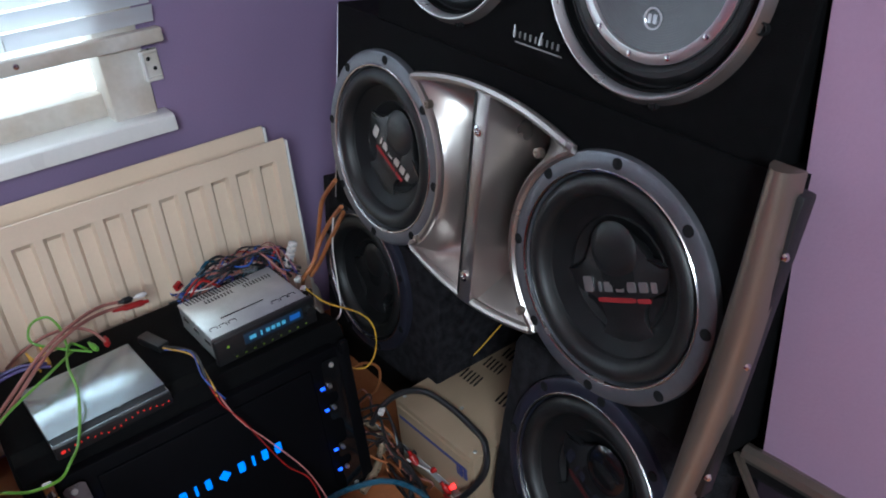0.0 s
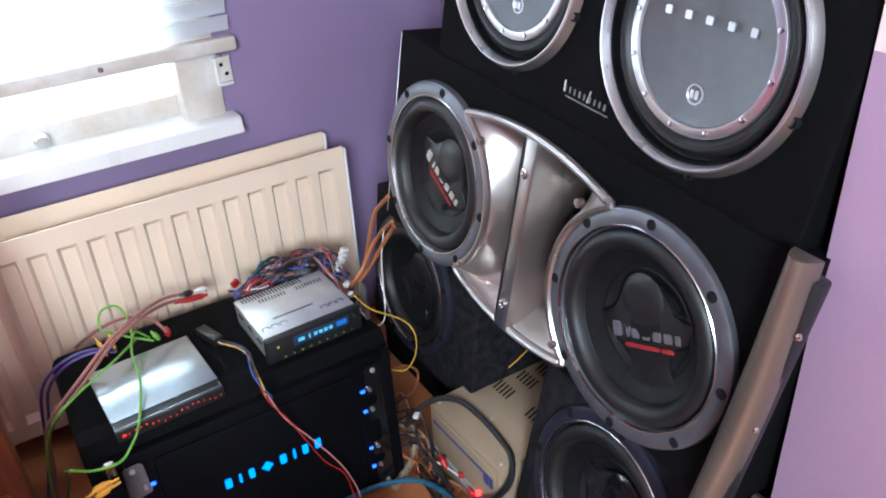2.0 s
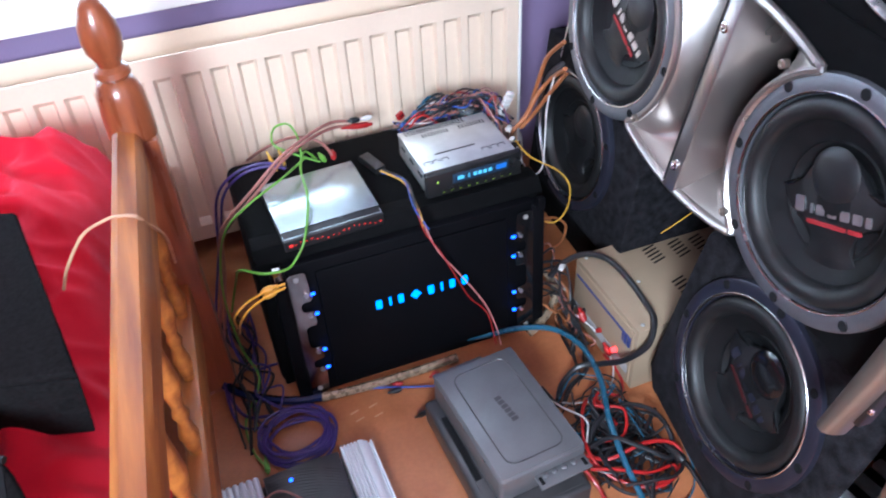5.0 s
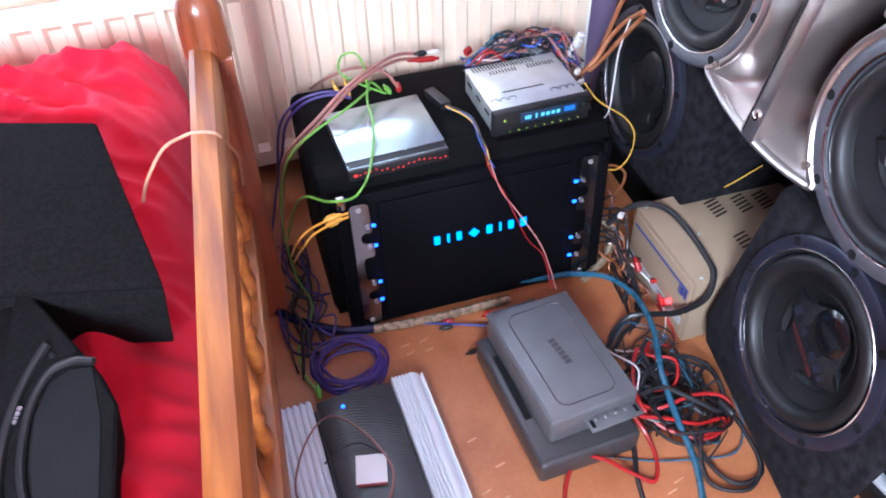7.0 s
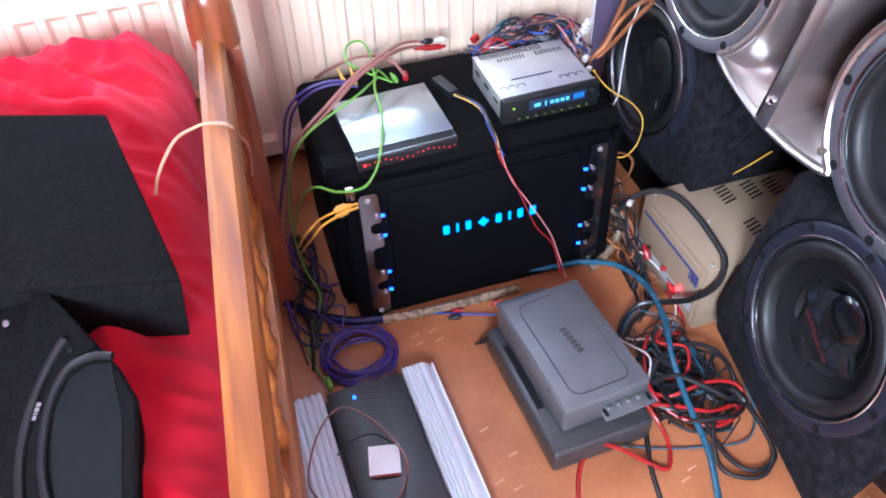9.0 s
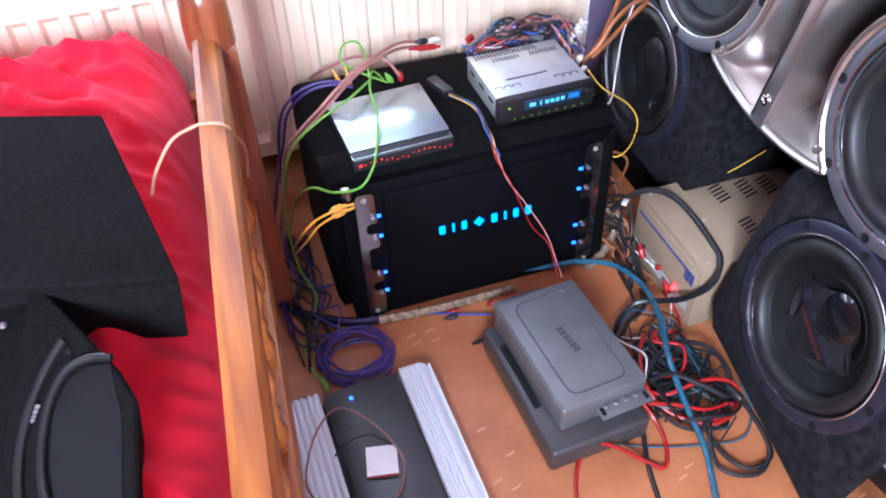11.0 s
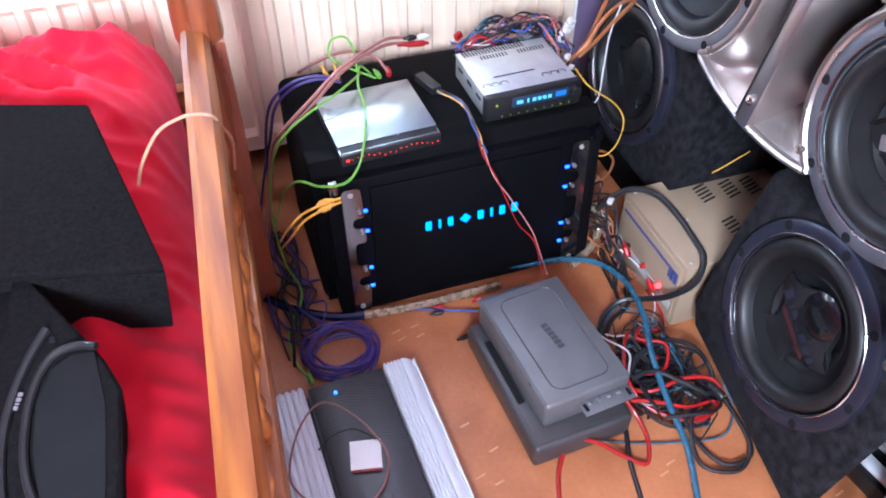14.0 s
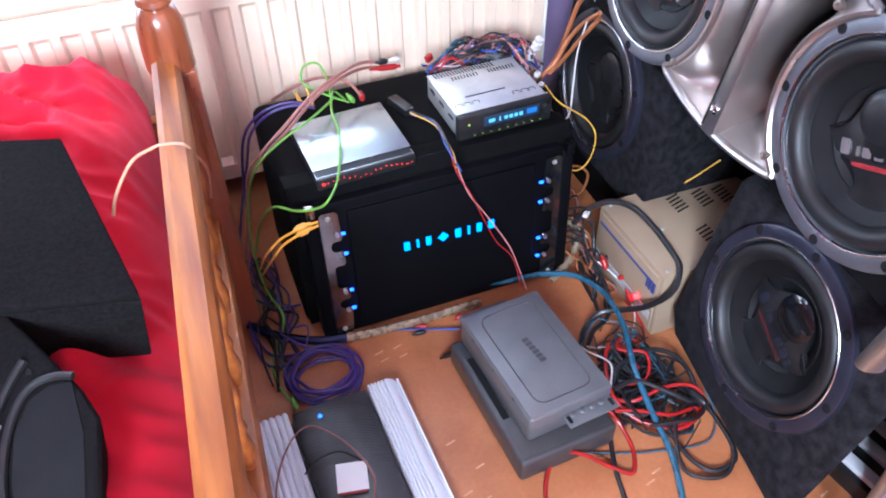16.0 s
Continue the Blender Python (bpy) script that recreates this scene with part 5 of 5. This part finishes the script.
cable("black_cable", [(0.400, 0.830, 0.060), (0.425, 0.800, 0.030), (0.470, 0.840, 0.020), (0.520, 0.870, 0.020), (0.545, 0.940, 0.030), (0.530, 0.990, 0.060)], 0.0046, PVC_BLACK, "black cable from the stacked amplifiers towards the wall", "cable")
cable("white_wire", [(0.545, 0.970, 0.060), (0.570, 0.920, 0.040), (0.565, 0.850, 0.020), (0.520, 0.800, 0.012), (0.460, 0.800, 0.020), (0.425, 0.790, 0.050)], 0.0016, PVC_WHITE, "thin white wire bowed across the floor", "cable")
cable("white_wire", [(0.395, 0.810, 0.060), (0.420, 0.780, 0.050), (0.445, 0.740, 0.050), (0.425, 0.700, 0.046)], 0.0018, PVC_WHITE, "thin grey-white wire beside the stacked amplifiers", "cable")
cable("blue_wire", [(0.330, 0.620, 0.004), (0.400, 0.590, 0.004), (0.470, 0.570, 0.005), (0.540, 0.560, 0.006), (0.580, 0.600, 0.010), (0.585, 0.650, 0.030)], 0.0016, PVC_BLUE, "thin blue wire trailing over the floor", "cable")
fb = thing("cable_ferrite", basis((0.563, 0.632, 0.026), (0, 0, 1), (0.3, -1, 0)), "small black ferrite clip on the red cable", "ferrite")
part("housing", lathe([(0, -0.017), (0.006, -0.017), (0.008, -0.013), (0.008, 0.013), (0.006, 0.017), (0, 0.017)], 14), BLACK, fb)
part("clasp", box(0.004, 0.003, 0.014, (0.008, 0, 0), 0.0008), BLACK, fb)
cable("black_cable", [(0.377, 0.651, 0.030), (0.385, 0.625, 0.012), (0.365, 0.567, 0.006), (0.349, 0.498, 0.006), (0.332, 0.434, 0.006)], 0.0042, PVC_BLACK, "black cable running forward on the floor", "cable")
cable("amp_wire", [(-0.139, 0.619, 0.050), (-0.166, 0.657, 0.052), (-0.172, 0.694, 0.052), (-0.149, 0.756, 0.052), (-0.114, 0.794, 0.060), (-0.084, 0.796, 0.060), (-0.050, 0.760, 0.056), (-0.027, 0.710, 0.060), (-0.018, 0.672, 0.054), (-0.033, 0.633, 0.050), (-0.064, 0.603, 0.050)], 0.0018, PVC_BROWN, "thin brown wire looped over the finned amplifier", "cable")
cable("amp_wire", [(-0.120, 0.720, 0.050), (-0.094, 0.737, 0.053), (-0.060, 0.740, 0.053), (-0.040, 0.723, 0.055), (-0.029, 0.705, 0.060)], 0.0018, PVC_BLACK, "thin dark wire lying on the finned amplifier", "cable")
cable("phono_lead", [(0.118, 0.991, 0.010), (0.155, 0.980, 0.008), (0.185, 0.968, 0.008), (0.236, 0.947, 0.010)], 0.0018, PVC_BLUEWIRE, "short blue phono lead with red and black plugs", "cable")
cable("bed_twine", [(-0.262, 0.825, 0.560), (-0.252, 0.848, 0.575), (-0.226, 0.870, 0.600), (-0.199, 0.879, 0.607), (-0.182, 0.878, 0.610), (-0.160, 0.874, 0.606), (-0.152, 0.900, 0.570)], 0.0022, DUST, "pale twine tied round the bed rail", "twine")
cable("bed_twine", [(-0.152, 0.903, 0.570), (-0.142, 0.961, 0.500), (-0.147, 1.026, 0.400)], 0.0022, DUST, "pale twine tied round the bed rail", "twine")
cable("rear_wire", [(0.722, 1.011, 0.165), (0.751, 0.997, 0.190), (0.803, 0.987, 0.230)], 0.0014, PVC_YELLOW, "thin wire leaning behind the power supply", "cable")
cable("orange_lead", [(0.554, 1.170, 0.150), (0.597, 1.175, 0.140), (0.625, 1.174, 0.110), (0.612, 1.170, 0.070), (0.577, 1.177, 0.050), (0.561, 1.155, 0.040)], 0.0028, PVC_COPPER, "orange lead behind the amplifier's end", "cable", "orange leads")
cable("orange_lead", [(0.007, 1.000, 0.319), (-0.024, 1.000, 0.314), (-0.059, 1.005, 0.297), (-0.085, 1.010, 0.268), (-0.093, 1.233, 0.030)], 0.0022, PVC_ORANGE, "orange phono lead at the amplifier's end", "cable", "orange leads")
cable("orange_lead", [(0.007, 1.000, 0.311), (-0.023, 1.000, 0.303), (-0.056, 1.005, 0.283), (-0.078, 1.010, 0.253), (-0.091, 1.215, 0.030)], 0.0022, PVC_ORANGE, "orange phono lead at the amplifier's end", "cable", "orange leads")
plug("orange_plug", (-0.005, 1.000, 0.320), (-0.034, 1.000, 0.314), 0.006, PVC_ORANGE, "orange moulded phono plug at the amplifier")
plug("orange_plug", (-0.004, 1.000, 0.310), (-0.032, 1.000, 0.302), 0.006, PVC_ORANGE, "orange moulded phono plug at the amplifier")
plug("black_plug", (0.213, 1.328, 0.392), (0.239, 1.332, 0.388), 0.006, PVC_BLACK, "black phono plug on the brown cable")
plug("white_plug", (0.239, 1.332, 0.388), (0.265, 1.336, 0.385), 0.005, PVC_WHITE, "white phono plug on the brown cable")
plug("red_plug", (0.200, 1.328, 0.380), (0.264, 1.334, 0.370), 0.006, PVC_RED, "red phono plug behind the equaliser")
plug("red_plug", (0.169, 1.289, 0.362), (0.166, 1.267, 0.355), 0.0055, PVC_RED, "red phono plug behind the equaliser")
plug("green_plug", (0.142, 1.290, 0.362), (0.149, 1.267, 0.355), 0.005, PVC_GREEN, "green phono plug on lime cable")
plug("green_plug", (-0.103, 0.901, 0.018), (-0.103, 0.869, 0.022), 0.005, PVC_GREEN, "green phono plug on lime cable")
plug("yellow_plug", (0.050, 1.331, 0.365), (0.058, 1.279, 0.352), 0.004, PVC_YELLOW, "yellow phono plug behind the equaliser")
plug("yellow_plug", (0.073, 1.325, 0.370), (0.074, 1.281, 0.352), 0.004, PVC_YELLOW, "yellow phono plug behind the equaliser")
plug("red_plug", (0.159, 0.986, 0.008), (0.180, 0.979, 0.008), 0.005, PVC_RED, "small red phono plug on the floor")
plug("black_plug", (0.146, 0.969, 0.008), (0.174, 0.967, 0.008), 0.005, PVC_BLACK, "small black phono plug on the floor")
plug("red_plug", (0.231, 0.964, 0.020), (0.248, 0.962, 0.030), 0.005, PVC_RED, "small red phono plug on the floor")
plug("black_plug", (0.177, 0.895, 0.006), (0.198, 0.881, 0.030), 0.005, PVC_BLACK, "small black plug beside the stacked amplifiers")
plug("red_plug", (0.555, 0.976, 0.070), (0.556, 0.952, 0.050), 0.007, PVC_RED, "red terminal plug by the power supply")
plug("red_plug", (0.558, 0.882, 0.060), (0.564, 0.863, 0.040), 0.006, PVC_RED, "red terminal plug by the power supply")


def tangle():
    """Loose loops of cable heaped between the amplifiers and the carpeted box."""
    rnd = random.Random(7)
    kinds = [(PVC_BLACK, 0.0030, "black"), (PVC_BLACK, 0.0014, "black"), (PVC_BLACK, 0.0022, "black"), (PVC_BLUE, 0.0014, "dark blue"), (PVC_BLACK, 0.0034, "black"), (PVC_BLACK, 0.0016, "black"), (PVC_BLACK, 0.0013, "black")]
    for i in range(27):
        mat, r, word = kinds[i % len(kinds)]
        t = rnd.random()
        cx, cy = 0.485 + 0.03 * t + rnd.uniform(-0.03, 0.03), 0.80 - 0.17 * t + rnd.uniform(-0.02, 0.02)
        a0, n, pts = rnd.uniform(0, 6.3), rnd.randint(7, 13), []
        rx, ry, tilt = rnd.uniform(0.035, 0.09), rnd.uniform(0.025, 0.065), rnd.uniform(0, 3.1)
        for k in range(n):
            a = a0 + k * rnd.uniform(0.6, 0.95)
            u, v = rx * math.cos(a) * rnd.uniform(0.8, 1.1), ry * math.sin(a) * rnd.uniform(0.8, 1.1)
            x = cx + u * math.cos(tilt) - v * math.sin(tilt)
            y = cy + u * math.sin(tilt) + v * math.cos(tilt)
            x = min(x, 0.575)
            pts.append((max(0.405, x), y, r + 0.004 + 0.040 * (i / 30) * (0.5 + 0.5 * math.sin(a * 1.3 + i))))
        cable("loose_cable", pts, r, mat, word + " loose cable looped in the tangle on the floor", "cable", "tangled cables", 6)


tangle()


def amp_end_wires():
    """Wires bunched at the amplifier's far end."""
    rnd = random.Random(11)
    mats = [(PVC_BLACK, "black"), (PVC_COPPER, "copper coloured"), (PVC_BLACK, "black"), (PVC_BLACK, "black"), (PVC_BROWN, "brown")]
    for i in range(13):
        mat, word = mats[i % 5]
        x, y, z = 0.500, rnd.uniform(1.03, 1.06), rnd.uniform(0.04, 0.20)
        pts = [(x, y, z)]
        for k in range(4):
            pts.append((x + 0.018 + rnd.uniform(0, 0.045), y + rnd.uniform(-0.05, 0.05) - 0.02 * k, max(0.006, z - (k + 1) * z / 4.5 + rnd.uniform(-0.02, 0.02))))
        pts.append((rnd.uniform(0.50, 0.56), rnd.uniform(0.86, 0.97), 0.006))
        cable("end_wire", pts, rnd.choice((0.0014, 0.002, 0.0026)), mat, word + " wire bunched at the end of the amplifier", "cable", "amplifier end wires", 6)


amp_end_wires()


def floor_wires():
    """Slack wires on the floor between the bed and the black box."""
    rnd = random.Random(5)
    mats = [(PVC_PURPLE, "purple"), (PVC_BLACK, "black"), (PVC_BLACK, "black"), (PVC_BLACK, "black")]
    for i in range(11):
        mat, word = mats[i % 4]
        x, pts = rnd.uniform(-0.115, -0.055), []
        for k in range(6):
            pts.append((x + rnd.uniform(-0.03, 0.03), 1.28 - k * rnd.uniform(0.055, 0.07), 0.005 + rnd.uniform(0, 0.02)))
        cable("slack_wire", pts, rnd.choice((0.002, 0.0026, 0.003)), mat, word + " slack wire on the floor beside the bed", "cable", "slack floor wires", 6)


floor_wires()


def coil():
    """Two slack hanks of purple cable, turn over turn."""
    for c0, turns, r0, tone in ((0.0, 5, 0.050, 0.0), (0.9, 4, 0.056, 0.4)):
        pts = []
        for k in range(turns * 14):
            a = c0 + k * 2 * math.pi / 14
            r = r0 + 0.009 * math.sin(k * 0.31 + tone) + 0.003 * math.sin(k * 1.7)
            pts.append((-0.036 + r * math.cos(a) * 1.12 + 0.006 * math.sin(k * 0.13), 0.931 + r * math.sin(a) + 0.005 * math.cos(k * 0.17), 0.006 + 0.0004 * k + 0.004 * math.sin(a * 0.5)))
        cable("coiled_cable", pts, 0.0030, PVC_PURPLE, "dark purple cable coiled on the floor behind the amplifier", "cable", "purple cables", 4)
    cable("purple_cable", [(-0.036, 0.985, 0.02), (-0.080, 1.000, 0.012), (-0.120, 1.020, 0.010), (-0.140, 1.090, 0.012), (-0.130, 1.170, 0.020)], 0.0030, PVC_PURPLE, "dark purple cable leading to the coil", "cable", "purple cables")


coil()


def bundle():
    """Loom and connector blocks behind the car stereo."""
    rnd = random.Random(3)
    mats = [PVC_BLUEWIRE, PVC_BLACK, PVC_BLACK, PVC_BROWN, PVC_PURPLE, PVC_BLACK, PVC_BLACK, PVC_BLUE, PVC_BLACK, PVC_BROWN, PVC_BLACK, PVC_WHITE, PVC_BLACK, PVC_BLUE, PVC_BLACK, PVC_BLUEWIRE, PVC_RED]
    for i in range(44):
        x0 = 0.29 + rnd.random() * 0.06
        pts = [(x0, 1.275 + rnd.uniform(0, 0.03), 0.36 + rnd.uniform(0, 0.03))]
        for k in range(4):
            pts.append((x0 + (k + 1) * 0.042 + rnd.uniform(-0.012, 0.012), 1.30 + rnd.uniform(-0.03, 0.035), 0.375 + rnd.uniform(-0.02, 0.035)))
        pts.append((0.50 + rnd.uniform(-0.03, 0.02), 1.26 + rnd.uniform(-0.06, 0.03), 0.365 + rnd.uniform(-0.02, 0.03)))
        cable("loom_wire", pts, rnd.choice((0.0012, 0.0018, 0.0026)), mats[i % len(mats)], "thin coloured wire in the loom behind the stereo", "wire", "stereo loom", 5)
    for x, y, z, w, mat, word, t in ((0.402, 1.296, 0.385, 0.030, GREYCASE, "grey", 20), (0.345, 1.30, 0.388, 0.024, PVC_BLUEWIRE, "blue", 60), (0.365, 1.315, 0.392, 0.02, PVC_BLUE, "teal", 10), (0.445, 1.285, 0.378, 0.03, LIDGREY, "pale grey", 120), (0.315, 1.305, 0.392, 0.016, PVC_RED, "red", 30)):
        k = thing("connector_block", pose(x, y, z, rnd.uniform(-20, 20), rnd.uniform(-15, 15), t), word + " plastic wiring connector block behind the stereo", "connector", "connector blocks")
        part("housing", box(w, w * 0.55, 0.013, (0, 0, 0), 0.0015), mat, k)
        for q in range(3):
            part("pin_hole", box(w * 0.18, 0.001, 0.004, ((q - 1) * w * 0.28, -w * 0.28, 0)), MATT, k, smooth=False)
    # pale terminal strip standing up from the loom
    k = thing("terminal_strip", pose(0.512, 1.262, 0.372, 12, 18, 0), "white plastic screw terminal strip standing in the loom", "terminal strip")
    for q in range(5):
        part("terminal_block", box(0.015, 0.012, 0.0095, (0, 0, q * 0.0115), 0.002), PVC_WHITE, k)
        part("terminal_screw", lathe([(0, 0.001), (0.0022, 0.001), (0.0026, 0)], 10), ZINC, k, m=pose(0, -0.006, q * 0.0115, 90))
    for x, y, z in ((0.500, 1.185, 0.356), (0.507, 1.215, 0.362), (0.535, 1.02, 0.150)):
        k = thing("wire_connector", pose(x, y, z, 0, 0, 40), "small white wire connector", "connector", "connector blocks")
        part("housing", box(0.016, 0.010, 0.009, (0, 0, 0), 0.0015), PVC_WHITE, k)


bundle()
# pale printed marks on the hardboard
for x, y in ((0.075, 0.955), (0.112, 0.957), (0.080, 0.935), (0.116, 0.932), (0.13, 0.72), (0.16, 0.66), (0.35, 0.50), (0.122, 0.62), (0.148, 0.60), (0.41, 0.53), (0.43, 0.545), (0.37, 0.46), (0.40, 0.455), (0.66, 0.41)):
    tagged(part("trim_floor_mark", box(0.018, 0.003, 0.0006, (x, y, 0.0004), turn=pose(0, 0, 0, 0, 0, 15)), DUST, smooth=False), "pale printed mark on the hardboard", "mark", kind="structure")
